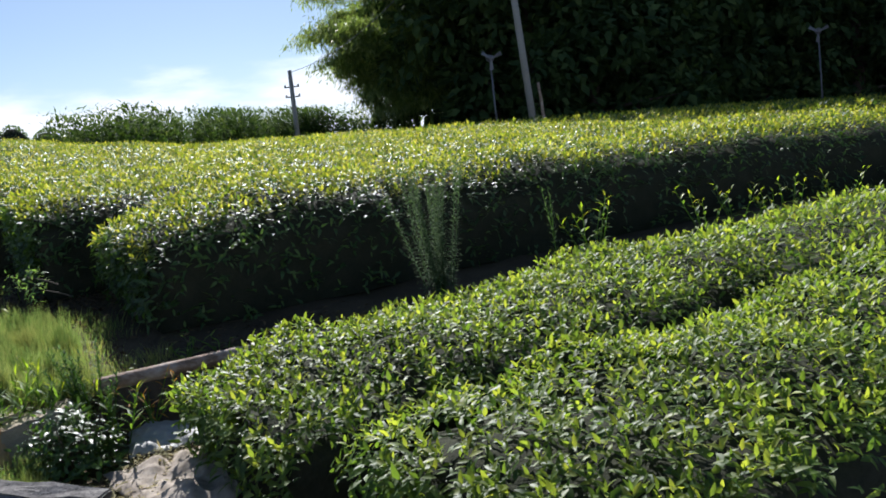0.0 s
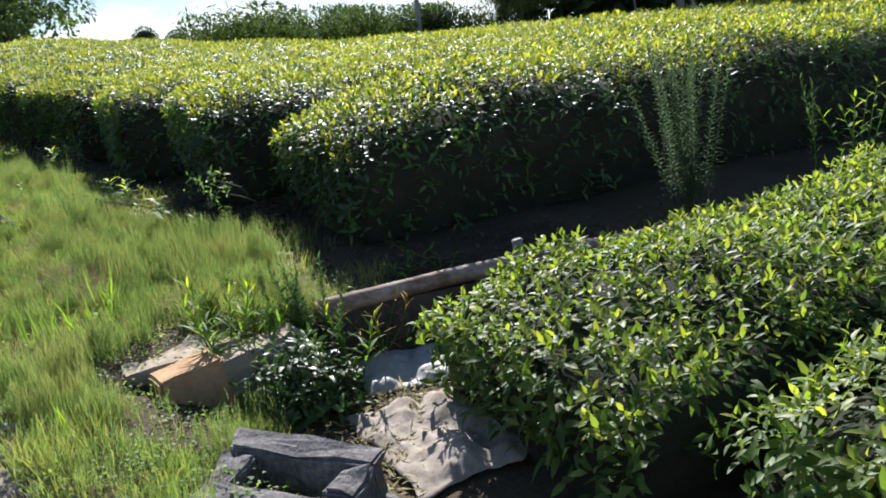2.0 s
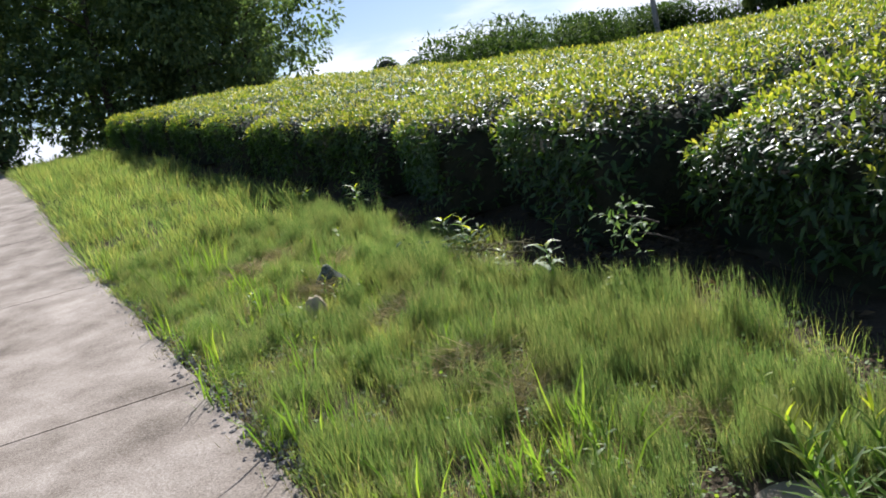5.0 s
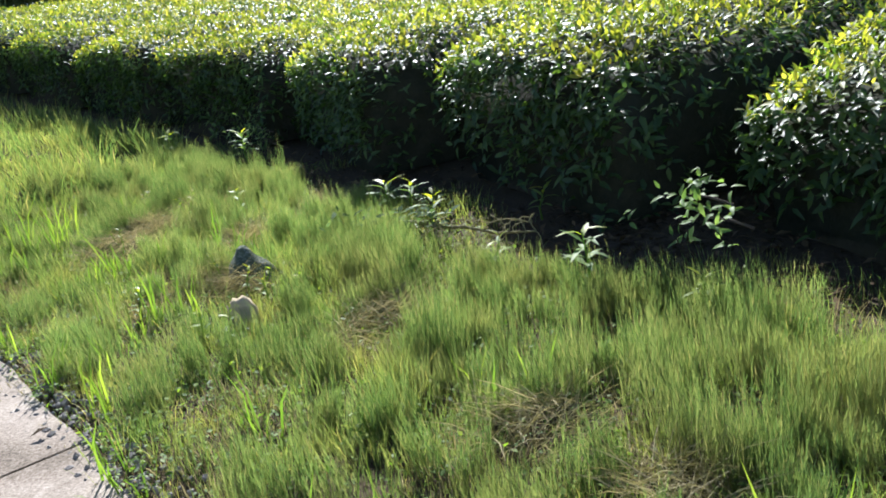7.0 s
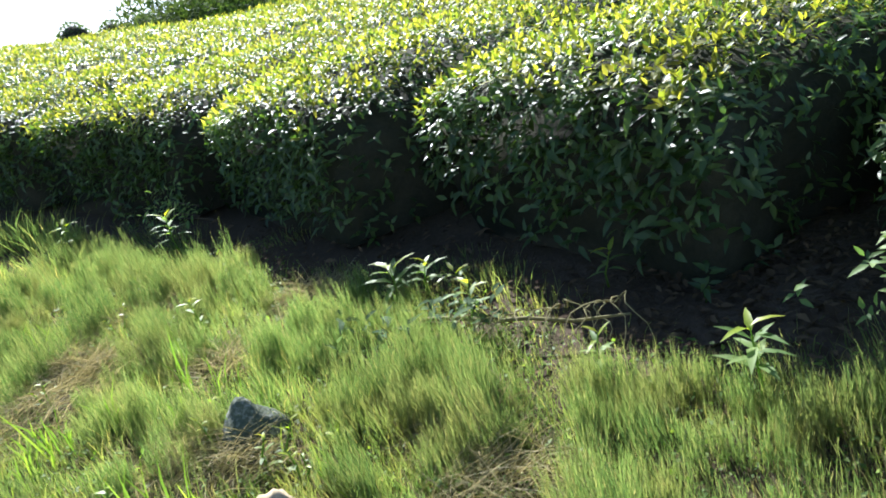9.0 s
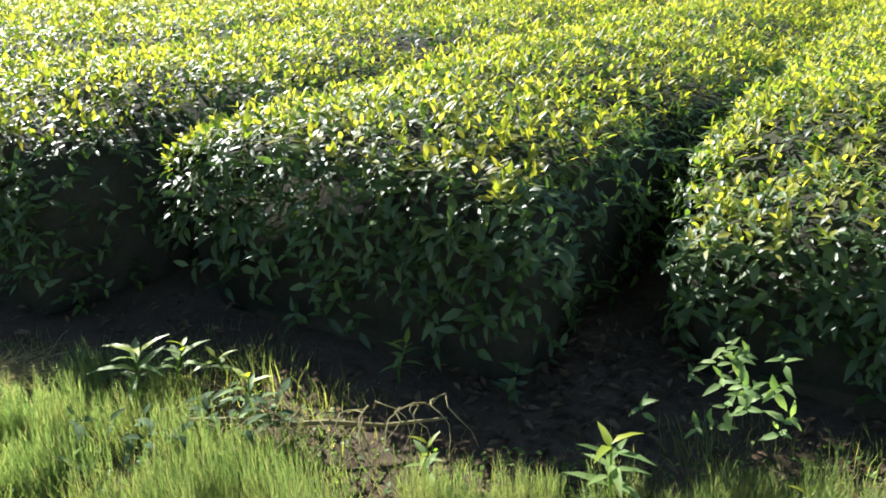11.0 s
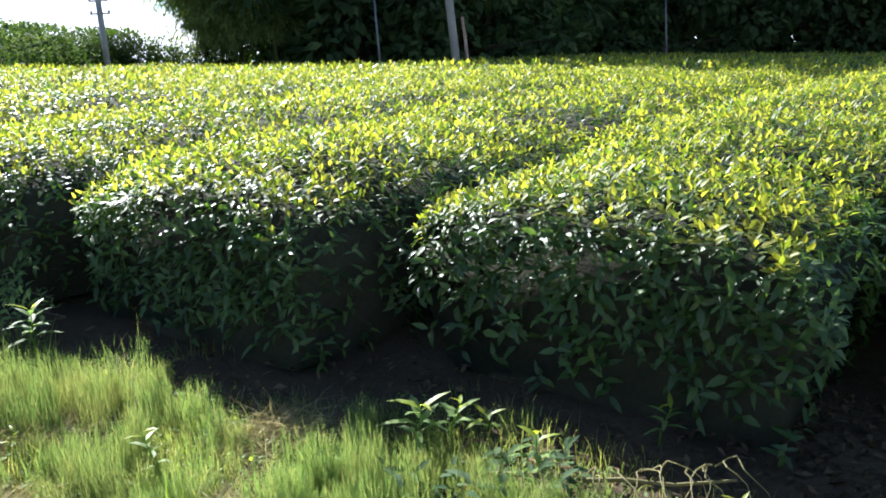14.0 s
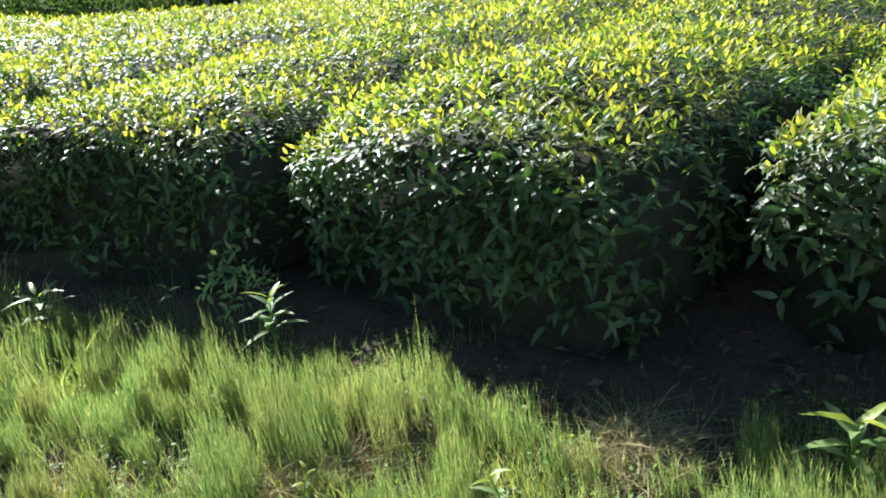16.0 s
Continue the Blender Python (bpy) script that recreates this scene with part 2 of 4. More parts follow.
M_SHEET = surface("tan_plastic_sheet", [(0.36, (0.20, 0.165, 0.13)), (0.5, (0.33, 0.28, 0.225)), (0.64, (0.44, 0.385, 0.32))], 7.0, 30.0, 0.5, 0.9, 0.12, None, 0.006)
M_BAG = surface("pale_plastic_bag", [(0.3, (0.28, 0.275, 0.26)), (0.7, (0.44, 0.43, 0.41))], 6.0, 40.0, 0.4, 0.6, 0.35, None, 0.006)


# ---- the lie of the land ----
def uv_xy(u, m):
    """Along the tea rows (u) and across them (m) to the world's x, y."""
    return 0.824 * u - 0.567 * m, 0.567 * u + 0.824 * m


def xy_uv(x, y):
    return 0.824 * x + 0.567 * y, -0.567 * x + 0.824 * y


def xy_sq(x, y):
    """Along the road (s) and off to its field side (q)."""
    return -0.73 * (x + 0.25) + 0.68 * (y - 1.0), 0.68 * (x + 0.25) + 0.73 * (y - 1.0)


def sq_xy(s, q):
    d = 0.73 * 0.73 + 0.68 * 0.68
    return (-0.73 * s + 0.68 * q) / d - 0.25, (0.68 * s + 0.73 * q) / d + 1.0


def ease(a, b, x):
    t = np.clip((np.asarray(x, float) - a) / (b - a), 0, 1)
    return t * t * (3 - 2 * t)


LOG_M = 6.03


def land(x, y):
    """Height of the ground (numpy or numbers)."""
    x, y = np.asarray(x, float), np.asarray(y, float)
    s, q = xy_sq(x, y)
    u, m = xy_uv(x, y)
    sc = np.where(s > 36, 36 + 14 * np.tanh((s - 36) / 14), np.where(s < -8, -8 + 6 * np.tanh((s + 8) / 6), s))
    qp = np.maximum(q, 0)
    rise = 0.72 * ease(11, 26, s)
    z = 0.075 * (sc - 1.2) + rise * ease(12.5, 4.5, q) - 0.22 * ease(6, 14, q) * ease(12, 24, s) + 0.42 * np.tanh(qp / 12) - 0.35 * (1 - np.exp(-(qp / 16) ** 2))
    far = ease(45, 160, np.hypot(x, y))
    r = np.hypot(x, y)
    z = z * (1 - far) - 0.037 * np.maximum(r - 42, 0) * ease(-0.2, 0.6, (x - 0.6 * y) / (r + 1e-6))
    step = ease(LOG_M + 0.03, LOG_M - 0.05, m) * ease(0.7, 1.5, q)
    return z - 0.24 * step


def land_at(x, y):
    return float(land(x, y))


def road_edge(s):
    return 0.36 - 0.075 * np.clip(np.asarray(s, float) - 5, 0, 4.6) - 0.09 * np.clip(np.asarray(s, float) - 9.6, 0, 30)


def grass_edge(s):
    return np.interp(s, [4, 5, 5.5, 6.1, 6.7, 7.15, 7.5, 8.2, 8.6, 8.9, 9.4, 9.65, 10.0, 10.35, 10.8, 11.3, 11.9, 12.3, 14, 18, 29],
                     [1.9, 2.0, 2.1, 2.3, 2.3, 2.3, 2.1, 2.0, 2.1, 2.35, 2.45, 2.15, 2.1, 2.35, 2.4, 2.3, 2.35, 2.3, 2.25, 1.9, 0.7])


def tea_edge(s):
    return 2.8 - 0.12 * np.clip(np.asarray(s, float) - 12, 0, 17)


# ---- mesh helpers ----
def mesh_from(name, verts, tris, mat, smooth=True):
    """One mesh out of arrays of corners and of triangles or quads."""
    me = bpy.data.meshes.new(name)
    verts, tris = np.asarray(verts, np.float32), np.asarray(tris, np.int32)
    k = tris.shape[1]
    me.vertices.add(len(verts))
    me.vertices.foreach_set("co", verts.ravel())
    me.loops.add(tris.size)
    me.loops.foreach_set("vertex_index", tris.ravel())
    me.polygons.add(len(tris))
    me.polygons.foreach_set("loop_start", np.arange(0, tris.size, k, dtype=np.int32))
    me.polygons.foreach_set("use_smooth", np.full(len(tris), smooth, dtype=bool))
    me.update(calc_edges=True)
    me.validate()
    me.materials.append(mat)
    return me


def child(name, me, parent=None, label="", kind=""):
    ob = new(name, me)
    if parent:
        ob.parent = parent
    return tagged(ob, label=label, kind=kind)


def part(name, bm, mat, parent=None, label="", smooth=False):
    me = bpy.data.meshes.new(name)
    bm.to_mesh(me)
    bm.free()
    for p in me.polygons:
        p.use_smooth = smooth
    me.materials.append(mat)
    return child(name, me, parent, label)


def base_at(name, x, y, z, label, category, group="", kind=""):
    ob = new(name)
    ob.location = (x, y, z)
    ob.empty_display_size = 0.1
    return tagged(ob, label, category, group, kind)


def unit(v):
    return v / (np.linalg.norm(v, axis=-1, keepdims=True) + 1e-9)


def leaves(base, way, face, length, width, droop=0.25, fold=0.25, detail=2):
    """Arrays of many leaves: base points, ways they grow, upper sides, lengths, widths. detail 2: eight triangles, 1: four, 0: two."""
    n = len(base)
    way = unit(way)
    side = unit(np.cross(way, face))
    top = np.cross(side, way)
    L, W = length[:, None], width[:, None] * 0.5
    dr = np.broadcast_to(np.asarray(droop, float), (n,))[:, None]

    def spine(t):
        return base + way * L * t - top * L * dr * t * t

    if detail == 2:
        a, b = spine(0.33), spine(0.70)
        up = top * W * fold
        v = np.stack([spine(0.0), a - side * W + up, a, a + side * W + up, b - side * W * 0.72 + up * 0.7, b, b + side * W * 0.72 + up * 0.7, spine(1.0)], 1)
        f = np.array([(0, 2, 1), (0, 3, 2), (1, 2, 5), (1, 5, 4), (2, 3, 6), (2, 6, 5), (4, 5, 7), (5, 6, 7)])
    elif detail == 1:
        a = spine(0.45)
        up = top * W * fold
        v = np.stack([spine(0.0), a - side * W + up, a, a + side * W + up, spine(1.0)], 1)
        f = np.array([(0, 2, 1), (0, 3, 2), (1, 2, 4), (2, 3, 4)])
    else:
        a = spine(0.45)
        v = np.stack([spine(0.0), a - side * W, a + side * W, spine(1.0)], 1)
        f = np.array([(0, 2, 1), (1, 2, 3)])
    k = v.shape[1]
    tris = (f[None] + (np.arange(n) * k)[:, None, None]).reshape(-1, 3)
    return v.reshape(-1, 3), tris


def join(parts):
    vs, fs, k = [], [], 0
    for v, f in parts:
        vs.append(v)
        fs.append(f + k)
        k += len(v)
    return np.concatenate(vs), np.concatenate(fs)


def tube(points, radii, sides=6):
    """A bmesh tube along points, closed at both ends."""
    bm = bmesh.new()
    rings = []
    pts = [Vector(p) for p in points]
    for i, p in enumerate(pts):
        d = (pts[min(i + 1, len(pts) - 1)] - pts[max(i - 1, 0)]).normalized()
        a = d.cross(Vector((0, 0, 1)) if abs(d.z) < 0.9 else Vector((1, 0, 0))).normalized()
        b = d.cross(a)
        rings.append([bm.verts.new(p + (a * math.cos(k * math.tau / sides) + b * math.sin(k * math.tau / sides)) * radii[i]) for k in range(sides)])
    for r0, r1 in zip(rings, rings[1:]):
        for k in range(sides):
            bm.faces.new((r0[k], r0[(k + 1) % sides], r1[(k + 1) % sides], r1[k]))
    bm.faces.new(rings[0][::-1])
    bm.faces.new(rings[-1])
    return bm


def rock(sx, sy, sz, seed, rough=0.25, sub=2):
    """An uneven stone, its foot near z = 0."""
    bm = bmesh.new()
    bmesh.ops.create_icosphere(bm, subdivisions=sub, radius=1.0)
    for v in bm.verts:
        k = 1 + rough * noise.noise(v.co * 1.3 + Vector((seed * 3.1, seed, 0))) + rough * 0.5 * noise.noise(v.co * 3.7 + Vector((seed, 0, 5)))
        v.co = Vector((v.co.x * sx * k, v.co.y * sy * k, v.co.z * sz * k + sz * 0.6))
    return bm


rng = np.random.default_rng(7)


# ---- ground ----
def axis(lo, hi, step, reach, extra=()):
    a = list(np.arange(lo, hi + 1e-6, step)) + list(extra)
    d, g_ = step, hi
    while g_ < reach:
        d *= 1.22
        g_ += d
        a.append(g_)
    d, g_ = step, lo
    while g_ > -reach:
        d *= 1.22
        g_ -= d
        a.append(g_)
    return np.array(sorted(set(np.round(a, 3))))


def grid_mesh(name, X, Y, Z, mat):
    h, w = X.shape
    i = np.arange(h * w).reshape(h, w)
    quads = np.stack([i[:-1, :-1], i[:-1, 1:], i[1:, 1:], i[1:, :-1]], -1).reshape(-1, 4)
    return mesh_from(name, np.stack([X, Y, Z], -1).reshape(-1, 3), quads, mat)


UU, MM = np.meshgrid(axis(-9, 9, 0.16, 900), axis(-3, 16, 0.16, 900, (5.97, 6.06)))
GX, GY = uv_xy(UU, MM)
GZ = land(GX, GY)
near = np.hypot(GX, GY) < 18
bumps = np.zeros_like(GZ)
for j, i in zip(*np.nonzero(near)):
    p = Vector((GX[j, i], GY[j, i], 0))
    bumps[j, i] = 0.03 * noise.noise(p * 1.7) + 0.018 * noise.noise(p * 5.1)
gs, gq = xy_sq(GX, GY)
on_road = (gq < road_edge(gs) + 0.1) & (gq > -3.6) & (np.abs(gs) < 60)
GZ = np.where(on_road, GZ - 0.05, GZ + bumps)
tagged(new("ground", grid_mesh("ground", GX, GY, GZ, M_SOIL)), "brown soil with litter between tea rows and grass", "ground", "", "structure")

road = tagged(new("road"), "narrow worn concrete farm road with cross joints", "road", "", "structure")
for s0 in np.arange(-8, 44, 4.0):
    ss, tt = np.meshgrid(np.linspace(s0 + 0.008, s0 + 3.992, 26), np.linspace(0, 1, 9))
    edge = road_edge(ss)
    wob = np.array([[0.035 * noise.noise(Vector((a * 2.3, 0, 3))) + 0.02 * noise.noise(Vector((a * 7.3, 0, 8))) for a in row] for row in ss])
    qq = edge + wob - (1 - tt) * 3.2
    X, Y = sq_xy(ss, qq)
    Z = 0.075 * (np.where(ss > 36, 36 + 14 * np.tanh((ss - 36) / 14), ss) - 1.2) + 0.72 * ease(11, 26, ss) + 0.012
    h, w = X.shape
    top = np.stack([X, Y, Z], -1).reshape(-1, 3)
    low = top - np.array([0, 0, 0.12])
    i = np.arange(h * w).reshape(h, w)
    q_top = np.stack([i[:-1, :-1], i[:-1, 1:], i[1:, 1:], i[1:, :-1]], -1).reshape(-1, 4)
    rim = np.concatenate([i[0], i[1:, -1], i[-1, -2::-1], i[-2:0:-1, 0]])
    nxt = np.roll(rim, -1)
    q_rim = np.stack([rim, rim + h * w, nxt + h * w, nxt], -1)
    child("road_slab", mesh_from("road_slab", np.concatenate([top, low]), np.concatenate([q_top, q_rim]), M_ROAD, False), road)


# ---- tea hedges ----
def profile(t):
    """A hedge's cross-section: t from -1 to 1 over the crown and down both sides; offset (of half the width) and height (of the full height)."""
    a = np.abs(t)
    off = np.interp(a, [0, 0.2, 0.4, 0.57, 0.70, 0.85, 1.0], [0, 0.34, 0.66, 0.88, 1.0, 0.95, 0.84])
    hgt = np.interp(a, [0, 0.2, 0.4, 0.57, 0.70, 0.85, 1.0], [1.0, 0.98, 0.915, 0.82, 0.68, 0.36, -0.03])
    return np.sign(t) * off, hgt


def hedge_point(u, t, m0, u0, u1, wide, high, inset=0.0):
    """Points and outward ways on the skin of a hedge whose row lies along u."""
    off, hgt = profile(t)
    e = np.clip(np.minimum(u - u0, u1 - u) / 0.55, 0, 1)
    rnd = np.sqrt(np.clip(1 - (1 - e) ** 2, 0, 1))
    w = (wide * 0.5 - inset) * (0.96 + 0.04 * rnd)
    if m0 > 6:
        grown = (0.98 + 0.02 * ease(u0 + 0.1, u0 + 1.3, u) if m0 < 8.5 else 0.9 + 0.1 * ease(u0 + 0.1, u0 + 1.3, u)) + 0.2 * ease(u0 + 0.9, u0 + 3.4, u)
        w = np.where(off > 0, w * grown, w * (1 + 0.25 * ease(8, 22, u))) if m0 < 8.5 else w * grown
    wav = 0.06 * np.sin(u * 2.1 + m0 * 5) + 0.045 * np.sin(u * 5.3 + m0 * 3 + t * 4) + 0.03 * np.sin(u * 11.7 + t * 9 + m0)
    if m0 < 6:
        wav = 1.3 * wav + 0.05 * np.sin(u * 3.4 + t * 3.1 + m0) + 0.05 * np.sin(u * 7.9 - t * 5.0)
    slump = 0.12 if m0 > 8.5 or m0 < 4 else 0.34
    e2 = np.clip(np.minimum(u - u0, u1 - u) / (0.55 if slump < 0.3 else 1.5), 0, 1)
    h = (high - inset) * (1 - slump + slump * np.sqrt(np.clip(1 - (1 - e2) ** 2, 0, 1))) * (1 + wav * 0.55)
    m = m0 + off * w * (1 + wav * 0.6)
    if m0 > 13:
        u = u - 0.3 * (m - m0) * np.clip(1 - (u - u0) / 4, 0, 1)
    x, y = uv_xy(u, m)
    xc, yc = uv_xy(u, np.full_like(u, m0))
    z = 0.5 * (land(xc, yc) + land(x, y)) + hgt * h
    out_m = off * np.abs(off) ** 0.8
    out_z = np.clip(hgt - 0.45, 0, 1) * 1.5
    out_u = np.where(u - u0 < 0.5, -(1 - e), 0) + np.where(u1 - u < 0.5, 1 - e, 0)
    ox, oy = uv_xy(out_u, out_m)
    return np.stack([x, y, z], -1), unit(np.stack([ox, oy, out_z + 0.02], -1))


def sprigs(p, out, count, size, detail, rs, tilt=0.55, droop=0.25):
    """Shoots with leaves set round them, growing from p out into the light."""
    n = len(p)
    ax = unit(out * 0.7 + np.array([0, 0, 0.8]) + rs.normal(0, 0.28, (n, 3)))
    ref = unit(np.cross(ax, rs.normal(0, 1, (n, 3))))
    ref2 = np.cross(ax, ref)
    turn0 = rs.uniform(0, math.tau, n)
    parts = []
    for k in range(count):
        a = turn0 + k * 2.4 + rs.normal(0, 0.25, n)
        rad = ref * np.cos(a)[:, None] + ref2 * np.sin(a)[:, None]
        lift = tilt + 0.75 * k / max(count - 1, 1) + rs.normal(0, 0.18, n)
        way = unit(rad * np.cos(lift)[:, None] + ax * np.sin(lift)[:, None])
        ln = size * rs.uniform(0.7, 1.25, n) * (1.0 - 0.28 * k / count)
        base = p + ax * (size * 0.28 * k * rs.uniform(0.7, 1.2, n))[:, None]
        parts.append(leaves(base, way, ax, ln, ln * rs.uniform(0.33, 0.44, n), droop * rs.uniform(0.2, 1.8, n), 0.28, detail))
    return join(parts)


def hedge_zone(m0, u0, u1, wide, high, a, b, t0, t1, per_m2, rs):
    """Even random places on the skin between a and b along the row and t0 to t1 over it."""
    girth = (wide * 0.55 + high * 0.55) * 2
    n = int((b - a) * girth * 0.5 * (t1 - t0) * per_m2)
    return rs.uniform(a, b, n), rs.uniform(t0, t1, n)


def tea_hedge(name, m0, u0, u1, wide, high, label, near_u, mid_u, tone, seed, fine=280, size0=0.063, face=True):
    """One clipped row: a core coloured dark as inner shade, stems, old leaves, young shoots."""
    rs = np.random.default_rng(seed)
    row = tagged(new(name), label, "tea hedge", "tea rows")
    us = np.unique(np.concatenate([np.arange(u0 + 0.12, min(near_u + 4, u1), 0.16), np.arange(min(near_u + 4, u1), u1 - 0.1, 0.7), [u1 - 0.12]]))
    ts = np.linspace(-1, 1, 25)
    U, T = np.meshgrid(us, ts, indexing="ij")
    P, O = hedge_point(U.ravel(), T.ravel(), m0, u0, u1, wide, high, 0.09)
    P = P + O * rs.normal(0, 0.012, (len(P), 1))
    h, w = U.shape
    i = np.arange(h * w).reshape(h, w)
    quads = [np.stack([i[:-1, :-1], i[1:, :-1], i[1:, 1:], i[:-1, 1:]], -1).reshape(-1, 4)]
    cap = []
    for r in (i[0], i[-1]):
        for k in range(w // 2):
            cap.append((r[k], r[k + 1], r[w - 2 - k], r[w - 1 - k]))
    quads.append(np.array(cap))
    child("core", mesh_from("core", P, np.concatenate(quads), M_INNER), row, "solid twiggy core inside the hedge, coloured dark for the shade there")

    zones = []
    near_u, mid_u = min(max(near_u, u0), u1), min(max(mid_u, u0), u1)
    if near_u > u0:
        zones.append((u0, near_u, fine, size0, 2, 1.0))
    if mid_u > near_u:
        zones.append((near_u, mid_u, 140, 0.080, 1, 0.9))
    if u1 > mid_u:
        zones.append((mid_u, u1, 42, 0.15, 0, 0.7))
    old, young = [], []
    for a, b, dens, size, det, side in zones:
        u, t = hedge_zone(m0, u0, u1, wide, high, a, b, -0.62, 0.62, dens * 0.48, rs)
        p, o = hedge_point(u, t, m0, u0, u1, wide, high, 0.03)
        old.append(sprigs(p, o, 4, size * 1.1, det, rs, 0.15, 0.35))
        u, t = hedge_zone(m0, u0, u1, wide, high, a, b, -0.56, 0.56, dens * 0.72, rs)
        p, o = hedge_point(u, t, m0, u0, u1, wide, high, 0.0)
        p[:, 2] += rs.uniform(-0.03, 0.03, len(p))
        young.append(sprigs(p, o, 4, size, det, rs, 0.35, 0.22))
        for lo, hi in ((-1.0, -0.55), (0.55, 1.0)):
            if lo > 0 and not face:
                continue
            u, t = hedge_zone(m0, u0, u1, wide, high, a, b, lo, hi, dens * 0.55 * side, rs)
            keep = rs.uniform(0, 1, len(t)) < (1.3 if m0 > 6 else 1.0) - (0.8 if m0 > 6 else 1.7) * (np.abs(t) - 0.55) / 0.45
            p, o = hedge_point(u[keep], t[keep], m0, u0, u1, wide, high, 0.03)
            old.append(sprigs(p, o, 3, size * 1.15, det, rs, 0.0, 0.45))
    # the rounded end of the row
    n = int(wide * high * 260)
    t = rs.uniform(-0.95, 0.95, n)
    k = rs.uniform(0, 1, n) ** 0.5
    p, o = hedge_point(np.full(n, u0 + 0.05) + rs.uniform(-0.03, 0.05, n), t, m0, u0, u1, wide, high, 0.05)
    mid = np.stack([*uv_xy(np.full(n, u0 + 0.05), np.full(n, m0)), land(*uv_xy(np.full(n, u0 + 0.05), np.full(n, m0)))], -1)
    p = mid + (p - mid) * k[:, None]
    ox, oy = uv_xy(-1.0, 0.0)
    o = np.tile(np.array([ox, oy, 0.15]), (n, 1))
    hi_ = (p[:, 2] - land(p[:, 0], p[:, 1])) / high > 0.04 + 0.62 * rs.uniform(0, 1, n) ** 1.3
    old.append(sprigs(p[hi_], o[hi_], 3, 0.082, 2 if near_u > u0 else 0, rs, 0.0, 0.45))
    v, f = join(old)
    child("foliage", mesh_from("foliage", v, f, M_OLD if m0 > 6 else M_MID), row, "glossy dark green mature tea leaves", "stuff")
    v, f = join(young)
    child("flush", mesh_from("flush", v, f, tone), row, "bright young tea shoots over the clipped top", "stuff")
    # bare stems under the skirt
    if near_u > u0:
        for k in range(int(min(near_u - u0, 5) * 4)):
            uu = u0 + 0.55 + k * 0.25 + rs.uniform(-0.08, 0.08)
            for sgn in (-1, 1):
                x0, y0 = uv_xy(uu, m0 + sgn * wide * 0.2)
                x1, y1 = uv_xy(uu + rs.uniform(-0.1, 0.1), m0 + sgn * wide * 0.30)
                z0 = land_at(x0, y0)
                part("stem", tube([(x0, y0, z0 - 0.02), ((x0 + x1) / 2, (y0 + y1) / 2, z0 + high * 0.3), (x1, y1, z0 + high * 0.6)], [0.010, 0.008, 0.005], 5), M_STEM, row)
    return row


ROW_LABEL = "clipped tea hedge with glossy dark leaves and lime-green young shoots"
for k in range(12):
    m0 = 7.83 if k == 0 else 9.93 + 2.17 * (k - 1)
    wide = 1.94 if k == 0 else 2.17 if k == 1 else 2.24 if k == 2 else 2.62
    u0 = 2.0
    for _ in range(12):
        s, q = xy_sq(*uv_xy(u0, m0))
        u0 += (float(tea_edge(s)) - q) / 0.974
    u1 = (34.0 - 0.45 * (m0 - 7.88)) if k < 7 else 17.5 if k < 9 else 4.6
    if k > 9:
        u0, u1 = 5.9 + 0.95 * (m0 - 26.4), 17.5
    tea_hedge("tea_hedge", m0, u0, u1, wide, 0.95, ROW_LABEL, (6.5, 5.0, 4.0, 2.5, 1.0)[k] if k < 5 else u0 - 1, 17 - k if k < 8 else 7.0, M_YOUNG, 100 + k, 335, 0.060, k == 0)
tea_hedge("tea_hedge", 27.3, 7.4, 17.5, 2.15, 0.95, ROW_LABEL, 0, 0, M_YOUNG, 140)
LOW_LABEL = "low spreading tea hedge with fresh green leaves below the timber edging"
tea_hedge("tea_hedge", 4.73, 1.40, 34.0, 1.50, 0.62, LOW_LABEL, 5.0, 10.0, M_FRESH, 201, 400, 0.056)
tea_hedge("tea_hedge", 3.12, 1.62, 34.0, 1.56, 0.66, LOW_LABEL, 4.6, 9.0, M_FRESH, 202, 400, 0.056)


# ---- grass verge ----
def blades(p, way, length, width):
    """Fine blades, three triangles each, bending over."""
    n = len(p)
    way = unit(way)
    side = unit(np.cross(way, rng.normal(0, 1, (n, 3))))
    bend = unit(way * np.array([1, 1, 0.0]) + rng.normal(0, 0.25, (n, 3)) * np.array([1, 1, 0])) * (length * rng.uniform(0.02, 0.30, n))[:, None]
    mid = p + way * (length * 0.55)[:, None] + bend * 0.25
    tip = p + way * length[:, None] + bend - np.array([0, 0, 1]) * (length * 0.1)[:, None]
    W = width[:, None] * 0.5
    v = np.stack([p - side * W, p + side * W, mid - side * W * 0.8, mid + side * W * 0.8, tip], 1).reshape(-1, 3)
    f = np.array([(0, 1, 3), (0, 3, 2), (2, 3, 4)])
    return v, (f[None] + (np.arange(n) * 5)[:, None, None]).reshape(-1, 3)


def verge_points(n, s0, s1, q_in=0.02, q_out=0.35):
    s = rng.uniform(s0, s1, n)
    lo, hi = road_edge(s) + q_in, grass_edge(s) - q_out + 0.62 + 0.05 * np.sin(s * 3.1) + 0.06 * np.sin(s * 7.7)
    q = lo + (hi - lo) * rng.uniform(0, 1, n)
    return s, q


def patchy(x, y, scale, seed):
    return np.array([noise.noise(Vector((a * scale, b * scale, seed))) for a, b in zip(x, y)])


# bare, dry spots of the verge: place and radius
DRY = [(-5.02, 7.30, 0.27), (-7.08, 8.6, 0.30), (-4.38, 6.5, 0.18), (-5.93, 7.83, 0.17), (-6.9, 8.9, 0.2), (-4.0, 6.15, 0.16), (-6.2, 8.6, 0.15)]


